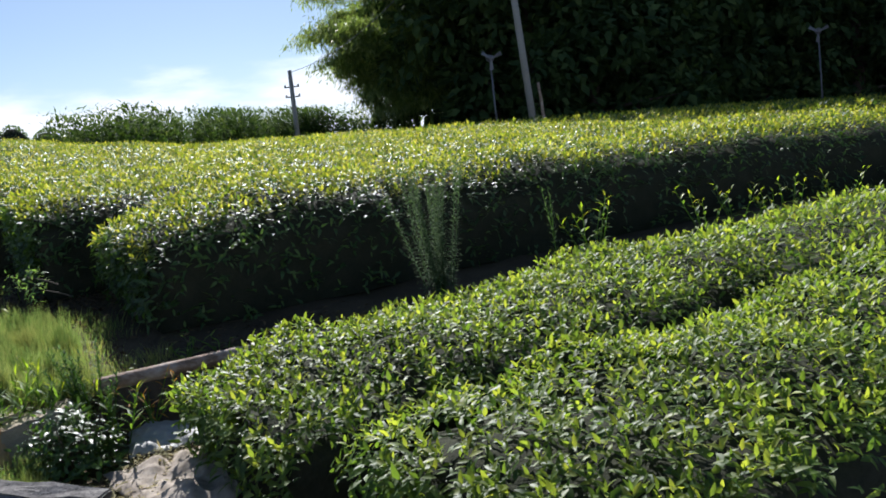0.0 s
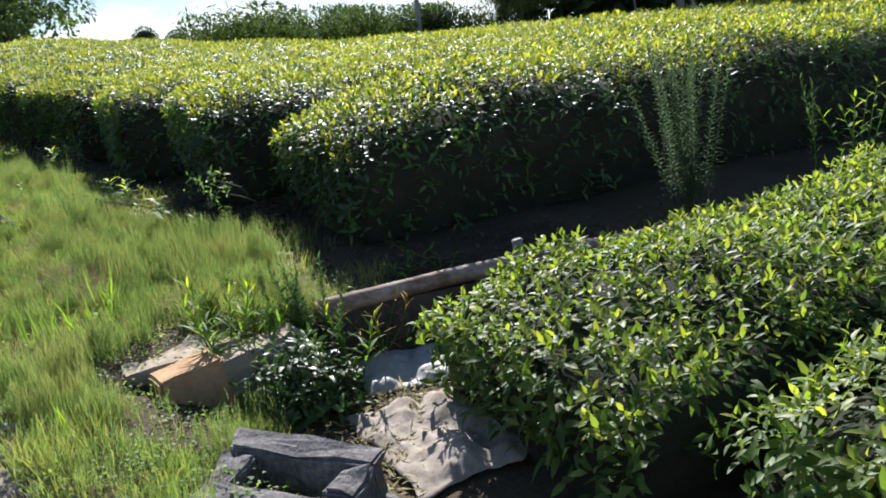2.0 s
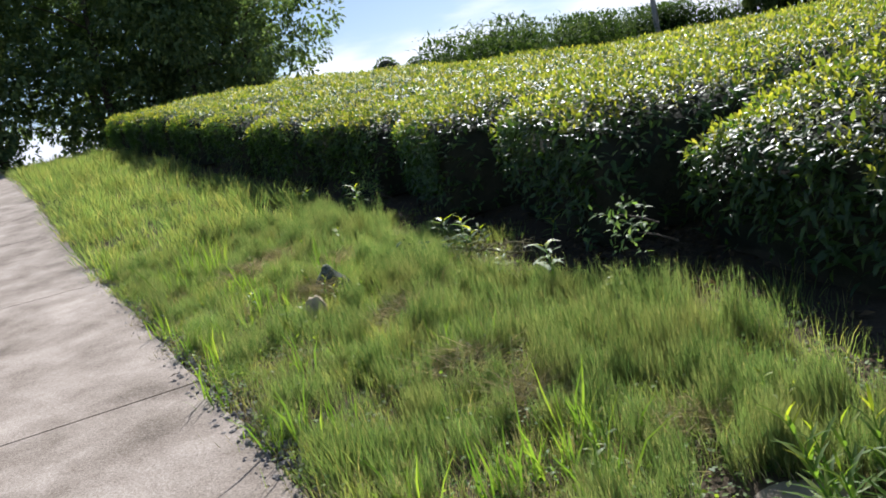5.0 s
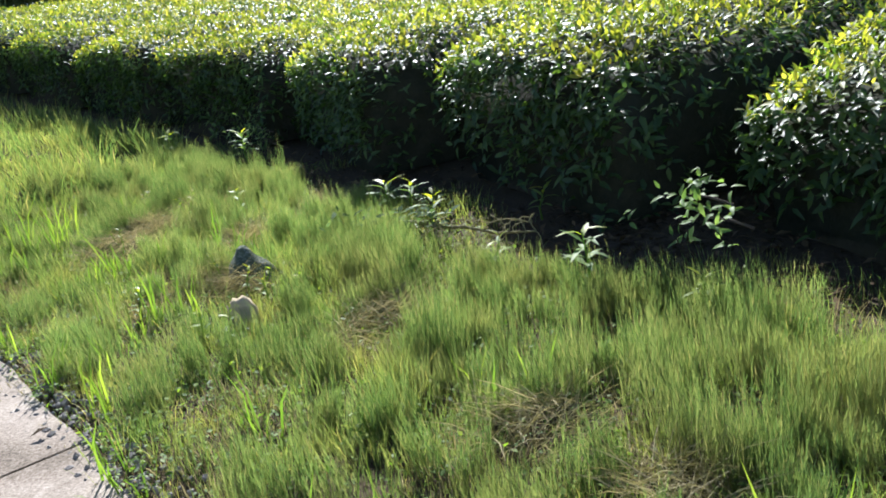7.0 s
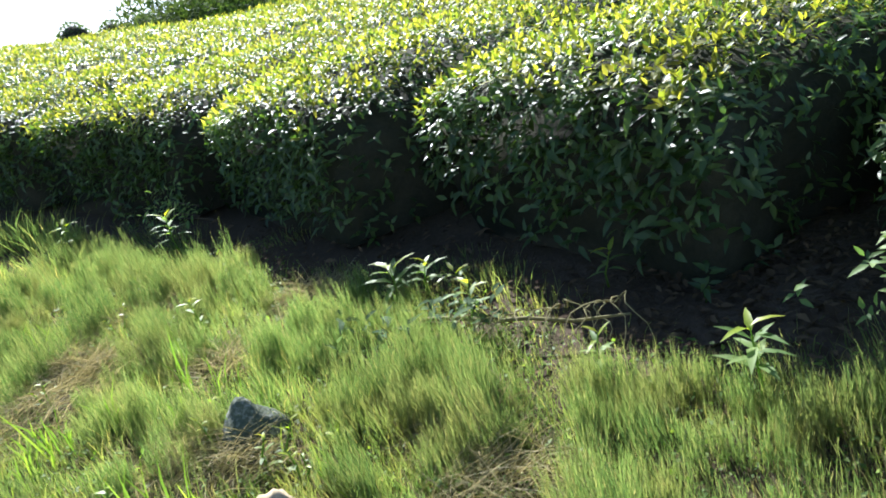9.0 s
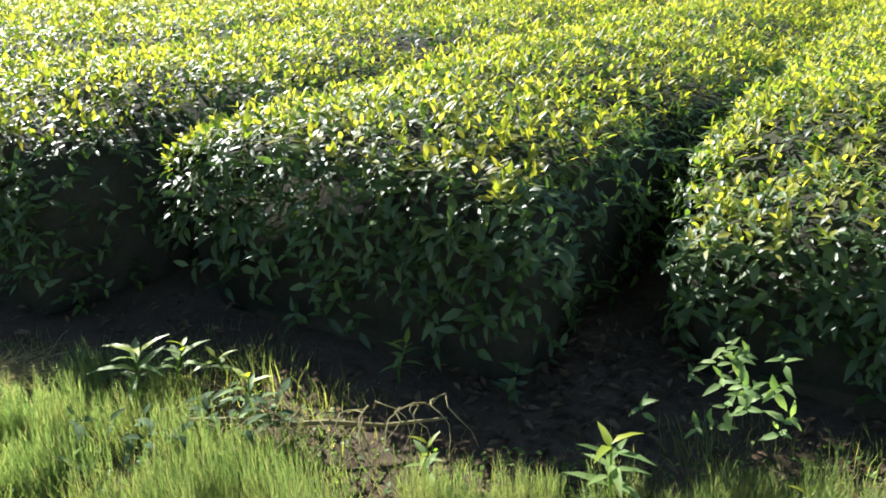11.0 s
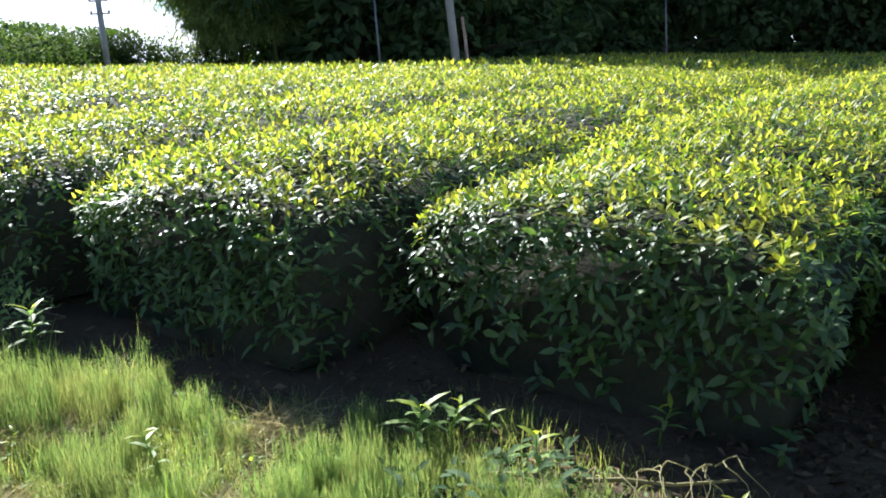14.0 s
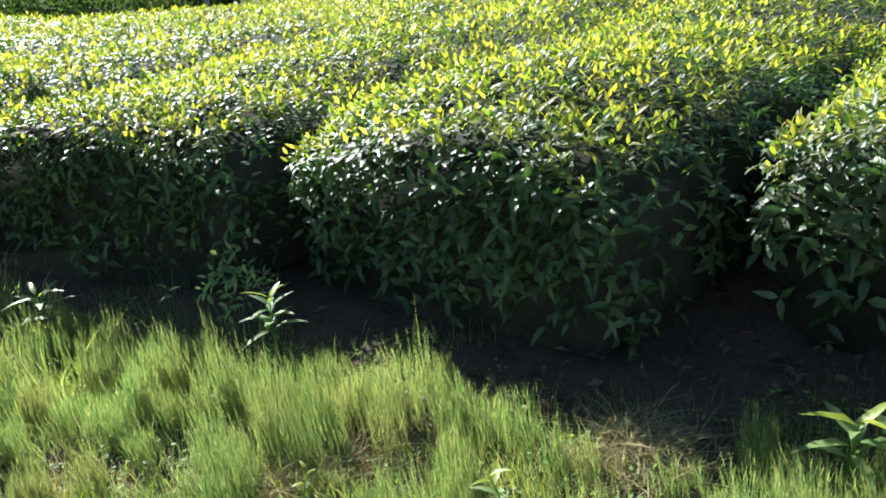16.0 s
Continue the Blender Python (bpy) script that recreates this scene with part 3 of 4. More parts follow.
def dryness(x, y):
    return np.max([1.0 - np.hypot(x - a, y - b) / r for a, b, r in DRY], axis=0)


def tufts(n, s0, s1, each, tall, wide, spread, seed, mat, name, label, cut=-0.15, q_in=0.05, q_out=0.62):
    s, q = verge_points(n, s0, s1, q_in, q_out)
    x, y = sq_xy(s, q)
    h = patchy(x, y, 1.5, seed)
    keep = h > cut
    x, y, h = x[keep], y[keep], h[keep]
    u, m = xy_uv(x, y)
    keep = (m > 6.1) | (u < 0.75) & (m > 4.6)
    x, y, h = x[keep], y[keep], h[keep]
    keep = (np.hypot(x + 3.08, y - 5.24) > 0.42) & (np.hypot(x + 2.6, y - 5.35) > 0.2) & (np.hypot(x + 2.85, y - 4.85) > 0.34) & (np.hypot(x + 2.22, y - 4.30) > 0.32)
    x, y, h = x[keep], y[keep], h[keep]
    d = dryness(x, y)
    if mat is not M_STRAW:
        keep = (d < -0.15) | (rng.uniform(0, 1, len(x)) > 0.2 + 0.45 * d)
        x, y, h, d = x[keep], y[keep], h[keep], d[keep]
    one = rng.uniform(0.45, 1.25, len(x)) * (1.0 + 0.9 * np.clip(patchy(x, y, 3.6, seed + 20.0), -0.5, 0.6)) * np.where(d > -0.3, 0.6, 1.0)
    one = np.clip(one, 0.3, 1.35)
    x, y, h, one = np.repeat(x, each), np.repeat(y, each), np.repeat(h, each), np.repeat(one, each)
    dx, dy = rng.normal(0, spread, len(x)), rng.normal(0, spread, len(x))
    p = np.stack([x + dx, y + dy, land(x + dx, y + dy) - 0.01], -1)
    way = np.stack([dx * 1.6 + rng.normal(0, 0.12, len(x)), dy * 1.6 + rng.normal(0, 0.12, len(x)), np.ones(len(x)) * 0.9], -1)
    ln = tall * one * (0.8 + 0.9 * np.clip(h, -0.4, 0.5)) * rng.uniform(0.45, 1.15, len(x))
    v, f = blades(p, way, ln, wide * rng.uniform(0.7, 1.3, len(x)))
    tagged(new(name, mesh_from(name, v, f, mat)), label, "grass", "", "stuff")


tufts(2300, 3.6, 12.5, 42, 0.15, 0.0027, 0.05, 2.0, M_GRASS, "verge_grass", "soft fine green grass on the road verge", -0.65)
tufts(2100, 12, 32, 26, 0.31, 0.008, 0.09, 2.0, M_GRASS, "far_verge_grass", "green grass along the road towards its bend", -0.35)
tufts(1000, 3.8, 12.5, 46, 0.10, 0.0032, 0.085, 9.0, M_STRAW, "dry_grass", "straw-coloured dead grass lying between green tufts", -0.25)
tufts(240, 3.8, 12, 8, 0.30, 0.009, 0.04, 5.0, M_WEED, "broad_grass", "broad-bladed light green grass by the road edge", 0.0, 0.0, 1.5)


def hay():
    """Dead grass lying flat over the dry spots, tousled in swirls."""
    px, py, al = [], [], []
    for a, b, r in DRY:
        n = int(2600 * r)
        rad, ang = r * 1.1 * np.sqrt(rng.uniform(0, 1, n)), rng.uniform(0, math.tau, n)
        x, y = a + rad * np.cos(ang), b + rad * np.sin(ang)
        px.append(x)
        py.append(y)
        al.append(9.0 * patchy(x, y, 2.6, 31.0) + rng.normal(0, 1.2, n))
    x, y, al = np.concatenate(px), np.concatenate(py), np.concatenate(al)
    n = len(x)
    lift = 0.02 + 0.12 * np.clip(dryness(x, y), 0, 1) * rng.uniform(0, 1, n)
    p = np.stack([x, y, land(x, y) + lift], -1)
    way = np.stack([np.cos(al), np.sin(al), rng.uniform(0.0, 1.0, n)], -1)
    v, f = blades(p, way, rng.uniform(0.08, 0.26, n), 0.0028 * rng.uniform(0.7, 1.4, n))
    tagged(new("hay", mesh_from("hay", v, f, M_STRAW)), "flattened straw-coloured dead grass on bare spots of the verge", "dead grass", "", "stuff")


hay()


def ground_cover(n, s0, s1):
    """Small round-leaved weeds close to the ground."""
    s, q = verge_points(n, s0, s1, -0.02, 0.4)
    x, y = sq_xy(s, q)
    h = patchy(x, y, 2.2, 4.0)
    keep = (h > -0.1) | (rng.uniform(0, 1, n) < 0.4)
    x, y = x[keep], y[keep]
    u, m = xy_uv(x, y)
    keep = (m > 6.1) | (u < 0.8) & (m > 4.4)
    x, y = x[keep], y[keep]
    k = len(x)
    p = np.stack([x, y, land(x, y) + rng.uniform(0.0, 0.07, k)], -1)
    way = np.stack([rng.normal(0, 1, k), rng.normal(0, 1, k), rng.uniform(0, 0.8, k)], -1)
    ln = rng.uniform(0.012, 0.03, k)
    v, f = leaves(p, way, np.tile([0.0, 0.0, 1.0], (k, 1)) + rng.normal(0, 0.3, (k, 3)), ln, ln * 0.6, 0.2, 0.2, 1)
    tagged(new("ground_cover", mesh_from("ground_cover", v, f, M_WEED)), "low small-leaved weeds covering the verge soil", "weeds", "", "stuff")


ground_cover(30000, 3.6, 12.5)


def horsetails(name, n, s0, s1, label, tall, stems, radius, seed, cut, q_in=0.12, q_out=0.64):
    """Field horsetail in brush-like stands: straight upright stems with needles held close to them."""
    s, q = verge_points(n, s0, s1, q_in, q_out)
    x, y = sq_xy(s, q)
    h = patchy(x, y, 1.9, seed)
    u, m = xy_uv(x, y)
    keep = (h > cut) & ((m > 6.1) | (u < 0.75) & (m > 4.6)) & (np.hypot(x + 3.0, y - 5.2) > 0.40) & (dryness(x, y) < rng.normal(0.05, 0.2, n)) & (np.hypot(x + 2.22, y - 4.30) > 0.36)
    x, y, h = x[keep], y[keep], h[keep]
    c = len(x)
    count = rng.integers(int(stems * 0.5), int(stems * 1.4), c)
    own = np.repeat(np.arange(c), count)
    k = len(own)
    r = radius * rng.uniform(0.6, 1.35, c)
    ang, rad = rng.uniform(0, math.tau, k), r[own] * np.sqrt(rng.uniform(0, 1, k))
    px, py = x[own] + rad * np.cos(ang), y[own] + rad * np.sin(ang) * 0.8
    base = np.stack([px, py, land(px, py) - 0.01], -1)
    lean = rng.normal(0, 0.07, (c, 2))[own] + rng.normal(0, 0.055, (k, 2))
    up = unit(np.concatenate([lean, np.ones((k, 1))], 1))
    size = (tall * (0.85 + 0.7 * np.clip(h, -0.3, 0.5)) * rng.uniform(0.65, 1.2, c))[own] * rng.uniform(0.6, 1.08, k) * (1.05 - 0.3 * rad / (r[own] + 1e-6))
    side = unit(np.cross(up, rng.normal(0, 1, (k, 3)))) * 0.0013
    v = np.stack([base - side, base + side, base + up * size[:, None]], 1).reshape(-1, 3)
    vs, fs, at = [v], [np.arange(len(v)).reshape(-1, 3)], len(v)
    for lev in range(9):
        t = 0.12 + 0.085 * lev
        a = rng.uniform(0, math.tau, k)
        d = unit(np.stack([np.cos(a), np.sin(a), rng.uniform(1.6, 3.6, k)], -1))
        p = base + up * (size * t)[:, None]
        ln = (rng.uniform(0.045, 0.085, k) * (1.1 - 0.5 * t))[:, None]
        w = unit(np.cross(d, up)) * 0.0011
        v = np.stack([p - w, p + w, p + d * ln], 1).reshape(-1, 3)
        vs.append(v)
        fs.append(np.arange(len(v)).reshape(-1, 3) + at)
        at += len(v)
    tagged(new(name, mesh_from(name, np.concatenate(vs), np.concatenate(fs), M_TAIL)), label, "horsetail", "", "stuff")


horsetails("horsetail", 620, 4.0, 12.5, "upright brush-like stands of feathery green field horsetail", 0.25, 46, 0.085, 6.0, -0.12)
horsetails("tall_horsetail", 330, 4.6, 12.5, "tall dense stands of field horsetail before the shaded hedge foot", 0.35, 58, 0.075, 17.0, -0.1, 1.0, 0.70)
horsetails("scattered_horsetail", 1500, 3.8, 12.2, "thin scattered field horsetail among the low grass", 0.2, 5, 0.06, 26.0, -0.5)
tufts(420, 4.2, 13, 30, 0.16, 0.003, 0.07, 3.0, M_GRASS, "shaded_grass", "sparse thin grass in the shade at the hedge feet", -0.3, 1.3, 0.2)


# ---- plants with stems ----
def herb(name, x, y, label, category, seed, tall, stems, spread, leaf_len, leaf_w, per_m, mat, tip=None, lean=0.15, droop=0.3, lift=0.5, z=None, group="", bare=0.15):
    """A weed: stems, leaves up each stem, a paler tip."""
    rs = np.random.default_rng(seed)
    z0 = land_at(x, y) if z is None else z
    ob = base_at(name, x, y, z0, label, category, group)
    low, high_ = [], []
    for k in range(stems):
        a = rs.uniform(0, math.tau)
        b = rs.uniform(0, spread)
        foot = np.array([math.cos(a) * b * 0.5, math.sin(a) * b * 0.5, -0.02])
        h = tall * rs.uniform(0.72, 1.0)
        end = foot + np.array([math.cos(a) * (b + lean * h) + rs.normal(0, 0.03), math.sin(a) * (b + lean * h) + rs.normal(0, 0.03), h])
        mid = (foot + end) / 2 + rs.normal(0, 0.015, 3)
        part("stem", tube([foot, mid, end], [0.006, 0.005, 0.002] if tall < 0.9 else [0.004, 0.003, 0.0015], 5), M_WEED if tall < 0.9 else M_GREY, ob)
        n = max(4, int(per_m * h))
        t = np.linspace(bare, 1.0, n)
        pts = (1 - t)[:, None] ** 2 * foot + 2 * ((1 - t) * t)[:, None] * mid + (t ** 2)[:, None] * end
        ang = np.arange(n) * 2.4 + rs.uniform(0, 6)
        up = lift + 0.7 * t + rs.normal(0, 0.12, n)
        way = np.stack([np.cos(ang) * np.cos(up), np.sin(ang) * np.cos(up), np.sin(up)], -1)
        ln = leaf_len * rs.uniform(0.75, 1.2, n) * (1.05 - 0.45 * t)
        lv = (pts, way, np.tile([0.0, 0.0, 1.0], (n, 1)), ln, ln * leaf_w, droop * rs.uniform(0.5, 1.5, n))
        cut = n - max(3, n // 6) if tip else n
        low.append(leaves(*[q[:cut] for q in lv], 0.25, 2))
        if tip:
            high_.append(leaves(*[q[cut:] for q in lv], 0.25, 2))
    v, f = join(low)
    child("foliage", mesh_from("foliage", v, f, mat), ob, "", "stuff")
    if tip:
        v, f = join(high_)
        child("growing_tip", mesh_from("growing_tip", v, f, tip), ob, "lime-yellow young tip leaves", "stuff")
    return ob


# ---- woods, bamboo, shrubs ----
def crown_leaves(centres, radii, per, size, rs, flat=0.75, hang=0.2):
    vs = []
    for c, r in zip(centres, radii):
        n = int(per * (r / 1.2) ** 2)
        d = unit(rs.normal(0, 1, (n, 3)))
        p = np.asarray(c) + d * (r * rs.uniform(0.55, 1.05, n) ** 0.6)[:, None] * np.array([1, 1, flat])
        way = unit(d + rs.normal(0, 0.6, (n, 3)) - np.array([0, 0, hang]))
        ln = size * rs.uniform(0.6, 1.4, n)
        vs.append(leaves(p, way, unit(d * 0.5 + np.array([0, 0, 0.8]) + rs.normal(0, 0.3, (n, 3))), ln, ln * 0.55, 0.25, 0.2, 0))
    return join(vs)


def tree(name, tall, wide, label, seed, mat, size=0.34, low=0.1, cone=False, per=95):
    """A tapered trunk, limbs out to clumps of leaves, an uneven crown."""
    rs = np.random.default_rng(seed)
    ob = base_at(name, 0, 0, 0, label, "tree", "woodland trees")
    bend = rs.normal(0, 0.02 * tall, 2)
    pts = [(0, 0, -0.3), (bend[0] * 0.4, bend[1] * 0.4, tall * 0.4), (bend[0], bend[1], tall * 0.9)]
    part("trunk", tube(pts, [tall * 0.02, tall * 0.013, tall * 0.004], 8), M_BARK, ob, "", True)
    cs, rr = [], []
    for k in range(34):
        h = low + (0.97 - low) * ((k + rs.uniform(0, 1)) / 34)
        env = (1 - h) ** 0.8 * 1.25 if cone else math.sin(min(1, max(0.12, (h - low * 0.3) / (1 - low * 0.3))) * math.pi * 0.93) ** 0.6
        a = k * 2.4 + rs.uniform(-0.5, 0.5)
        d = wide * 0.5 * env * rs.uniform(0.45, 1.0)
        c = np.array([math.cos(a) * d + bend[0] * h, math.sin(a) * d + bend[1] * h, tall * h])
        cs.append(c)
        rr.append(wide * rs.uniform(0.13, 0.21) * (0.6 + 0.5 * env))
        if k % 3 == 0 and d > 0.4:
            part("limb", tube([(bend[0] * h, bend[1] * h, tall * h * 0.82), tuple(c * [0.5, 0.5, 0.94]), tuple(c)], [tall * 0.006, tall * 0.004, 0.01], 5), M_BARK, ob)
    v, f = crown_leaves(cs, rr, per, size, rs)
    child("crown", mesh_from("crown", v, f, mat), ob)
    return ob


def plant_out(kinds, spots, seed, sink=0.1):
    rs = np.random.default_rng(seed)
    for i, (x, y, h) in enumerate(spots):
        src, tall = kinds[i % len(kinds)]
        k = h / tall
        m = Matrix.Translation((x, y, land_at(x, y) - sink)) @ Matrix.Rotation(rs.uniform(0, math.tau), 4, "Z")
        ob = copy_thing(src, m)
        ob.scale = (k * rs.uniform(0.92, 1.12), k * rs.uniform(0.92, 1.12), k)


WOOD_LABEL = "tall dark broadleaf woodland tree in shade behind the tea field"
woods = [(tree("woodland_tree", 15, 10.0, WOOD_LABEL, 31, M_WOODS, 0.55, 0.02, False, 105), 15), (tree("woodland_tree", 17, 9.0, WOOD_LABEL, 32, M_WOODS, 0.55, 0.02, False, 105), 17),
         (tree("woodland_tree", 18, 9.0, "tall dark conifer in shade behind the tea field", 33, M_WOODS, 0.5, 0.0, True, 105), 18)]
for (ob, h), (x, y) in zip(woods, ((5.5, 44.0), (12.0, 47.0), (21.0, 50.0))):
    ob.location = (x, y, land_at(x, y) - 0.1)
edge = [(0.5, 44.0), (2.5, 38.5), (7.0, 39.5), (12.0, 43.5), (17.5, 46.0), (23.0, 46.5), (28.5, 45.0), (33.0, 42.0), (36.0, 37.5), (37.5, 33.0)]
spots = []
for i, (x, y) in enumerate(edge):
    nx, ny = edge[min(i + 1, len(edge) - 1)]
    px, py = edge[max(i - 1, 0)]
    tx, ty = nx - px, ny - py
    d = math.hypot(tx, ty)
    ox, oy = -ty / d, tx / d
    spots += [(x, y, 14.5 + 2 * (i % 3)), (x + ox * 3.4 + tx * 0.22, y + oy * 3.4 + ty * 0.22, 17 + (i % 2) * 2), (x + ox * 7 + tx * 0.1, y + oy * 7 + ty * 0.1, 19 + (i % 3))]
    if i < len(edge) - 1:
        spots.append((x + tx * 0.25 * (1 if i else 2), y + ty * 0.25 * (1 if i else 2), 12 + (i % 4)))
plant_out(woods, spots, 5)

LEFT_LABEL = "dark spreading broadleaf tree at the road's bend"
lefts = [(tree("bend_tree", 9, 7.0, LEFT_LABEL, 41, M_BEND, 0.24, 0.0, False, 340), 9), (tree("bend_tree", 11, 6.0, LEFT_LABEL, 42, M_BEND, 0.24, 0.0, False, 340), 11)]
for (ob, h), (x, y) in zip(lefts, ((-24.2, 34.6), (-27.0, 37.0))):
    ob.location = (x, y, land_at(x, y) - 0.1)
plant_out(lefts, [(-26.4, 33.0, 8.5), (-29.0, 34.5, 9.5), (-29.5, 31.0, 10), (-28.0, 38.5, 11.5), (-33.0, 34.0, 12), (-33.0, 28.0, 11), (-35.0, 23.5, 12), (-38.0, 29.5, 14), (-36.0, 18.5, 13), (-31.5, 26.0, 10.5), (-39.0, 23.5, 14)], 6)

SHRUB_LABEL = "wild shrub and bamboo-grass thicket bordering the field"


def thicket(seed):
    rs = np.random.default_rng(seed)
    ob = base_at("thicket", 0, 0, 0, SHRUB_LABEL, "shrub", "field-edge thicket")
    cs = [(rs.uniform(-1.3, 1.3), rs.uniform(-0.9, 0.9), rs.uniform(0.3, 1.7)) for _ in range(16)]
    v, f = crown_leaves(cs, [rs.uniform(0.5, 0.8) for _ in cs], 800, 0.14, rs, 0.9, -0.3)
    child("crown", mesh_from("crown", v, f, M_SHRUB), ob)
    for k in range(12):
        x, y, h = rs.uniform(-1.5, 1.5), rs.uniform(-0.8, 0.8), rs.uniform(1.7, 2.4)
        part("cane", tube([(x, y, 0), (x + rs.normal(0, 0.05), y, h * 0.6), (x + rs.normal(0, 0.15), y + rs.normal(0, 0.1), h)], [0.012, 0.01, 0.004], 4), M_BAMBOO, ob)
    n = 420
    p = np.stack([rs.uniform(-1.6, 1.6, n), rs.uniform(-0.9, 0.9, n), rs.uniform(1.3, 2.3, n)], -1)
    ln = rs.uniform(0.12, 0.26, n)
    v, f = leaves(p, np.stack([rs.normal(0, 1, n), rs.normal(0, 1, n), rs.uniform(0.2, 1.6, n)], -1), np.tile([0.0, 0.0, 1.0], (n, 1)) + rs.normal(0, 0.4, (n, 3)), ln, ln * 0.25, 0.4, 0.2, 0)
    child("cane_foliage", mesh_from("cane_foliage", v, f, M_CANE), ob, "", "stuff")
    return ob


thick = [(thicket(51), 2.4), (thicket(52), 2.4)]
line = [(-10.4, 25.2), (-9.9, 27.5), (-9.4, 30.2), (-9.0, 33.0), (-8.8, 36.0), (-8.5, 39.0), (-7.4, 41.0), (-5.8, 41.4), (-4.4, 41.4)]
spots = []
for (x0, y0), (x1, y1) in zip(line, line[1:]):
    spots += [(x0, y0, 2.2), ((x0 + x1) / 2 - 0.8, (y0 + y1) / 2 + 0.5, 2.5)]
spots += [(-11.2, 25.0, 1.7), (-11.2, 27.2, 2.0), (-10.6, 29.0, 2.3), (-3.2, 41.0, 2.2)]
for (ob, h), (x, y, k) in zip(thick, spots[:2]):
    ob.location = (x, y, land_at(x, y) - 0.05)
plant_out(thick, spots[2:], 8, 0.05)


def mound_bush(x, y, w, h):
    rs = np.random.default_rng(int(abs(x) * 100))
    ob = base_at("round_bush", x, y, land_at(x, y) - 0.05, "round clipped dark tea bush on the rise", "bush", "clipped bushes on the rise")
    # solid core in the same dark colour, standing in for shade behind the leaves
    bm = rock(w * 0.46, w * 0.46, h * 0.60, 2.0, 0.06, 3)
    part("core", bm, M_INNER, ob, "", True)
    n = 1500
    d = unit(rs.normal(0, 1, (n, 3)))
    d[:, 2] = np.abs(d[:, 2])
    p = d * np.array([w * 0.5, w * 0.5, h])
    ln = rs.uniform(0.07, 0.13, n)
    v, f = leaves(p, unit(d + rs.normal(0, 0.5, (n, 3))), d, ln, ln * 0.45, 0.2, 0.2, 0)
    child("foliage", mesh_from("foliage", v, f, M_OLD), ob)


for x, y, w, h in ((-14.3, 27.5, 1.4, 1.8), (-13.4, 27.9, 1.4, 1.75), (-12.6, 28.2, 1.4, 1.75)):
    mound_bush(x, y, w, h)


def bamboo(seed, tall, lean):
    rs = np.random.default_rng(seed)
    ob = base_at("bamboo", 0, 0, 0, "arching feathery bamboo clump at the wood's edge", "bamboo", "bamboo clump")
    lv = []
    for k in range(7):
        a = rs.uniform(-0.9, 0.9) + lean
        x, y = rs.uniform(-0.6, 0.6), rs.uniform(-0.6, 0.6)
        h = tall * rs.uniform(0.75, 1.0)
        r = h * rs.uniform(0.22, 0.42)
        pts = [np.array([x, y, 0.0])]
        for t in (0.3, 0.55, 0.75, 0.9, 1.0):
            pts.append(np.array([x + math.cos(a) * r * t ** 2.4, y + math.sin(a) * r * t ** 2.4, h * (t - 0.28 * t ** 4)]))
        part("culm", tube(pts, [0.05, 0.045, 0.035, 0.025, 0.015, 0.006], 6), M_BAMBOO, ob, "", True)
        for t in np.linspace(0.18, 1.0, 44):
            i = min(int(t * 5), 4)
            c = pts[i] + (pts[i + 1] - pts[i]) * (t * 5 - i) if t < 1 else pts[-1]
            n = 55
            out = unit(np.append(rs.normal(0, 1, 2), 0.1)) * rs.uniform(0.5, 1.5)
            s = rs.uniform(0, 1, n)
            p = c + out * s[:, None] - np.array([0, 0, 0.55]) * (s ** 2)[:, None] + rs.normal(0, 0.13, (n, 3))
            ln = rs.uniform(0.16, 0.32, n)
            lv.append(leaves(p, unit(out * 0.5 + rs.normal(0, 0.4, (n, 3)) - np.array([0, 0, 0.7])), np.tile([0.0, 0.0, 1.0], (n, 1)) + rs.normal(0, 0.4, (n, 3)), ln, ln * 0.2, 0.3, 0.2, 0))
    v, f = join(lv)
    child("foliage", mesh_from("foliage", v, f, M_BAMBOO), ob)
    return ob


for i, (x, y, tall, lean) in enumerate(((-2.7, 41.0, 8.5, 3.2), (-1.6, 40.0, 9.5, 3.6), (-0.2, 39.2, 10.0, 4.2), (-2.0, 42.6, 11.5, 2.8))):
    ob = bamboo(60 + i, tall, lean)
    ob.location = (x, y, land_at(x, y) - 0.05)


# ---- poles, fans, cable ----
def utility_pole(x, y, top, r, lean, arms, label):
    z0 = land_at(x, y)
    ob = base_at("utility_pole", x, y, z0, label, "utility pole")
    h = top - z0
    part("shaft", tube([(0, 0, -0.2), (lean * 0.5, 0, h * 0.5), (lean, 0, h)], [r, r * 0.86, r * 0.72], 12), M_POLE, ob, "", True)
    for k, dz in enumerate(arms):
        part("crossarm", tube([(lean - 0.34, 0, h - dz), (lean + 0.34, 0, h - dz)], [0.03, 0.03], 4), M_METAL, ob)
        for sx in (-0.3, 0.3):
            part("insulator", tube([(lean + sx, 0, h - dz), (lean + sx, 0, h - dz + 0.06), (lean + sx, 0, h - dz + 0.12)], [0.035, 0.05, 0.02], 8), M_BAG, ob)
    return ob


utility_pole(-7.01, 38.5, 6.1, 0.13, 0.05, (0.75, 1.2), "weathered grey utility pole with small crossarms before the thicket")
utility_pole(2.87, 28.7, 11.5, 0.13, -0.55, (), "tall pale concrete utility pole at the tea field's edge")
st = base_at("stay_post", 3.2, 28.75, land_at(3.2, 28.75), "short wooden stay post beside the utility pole", "post")
part("shaft", tube([(0, 0, -0.2), (-0.03, 0, 1.6), (-0.09, 0, 2.35)], [0.06, 0.055, 0.045], 8), M_LOG, st)


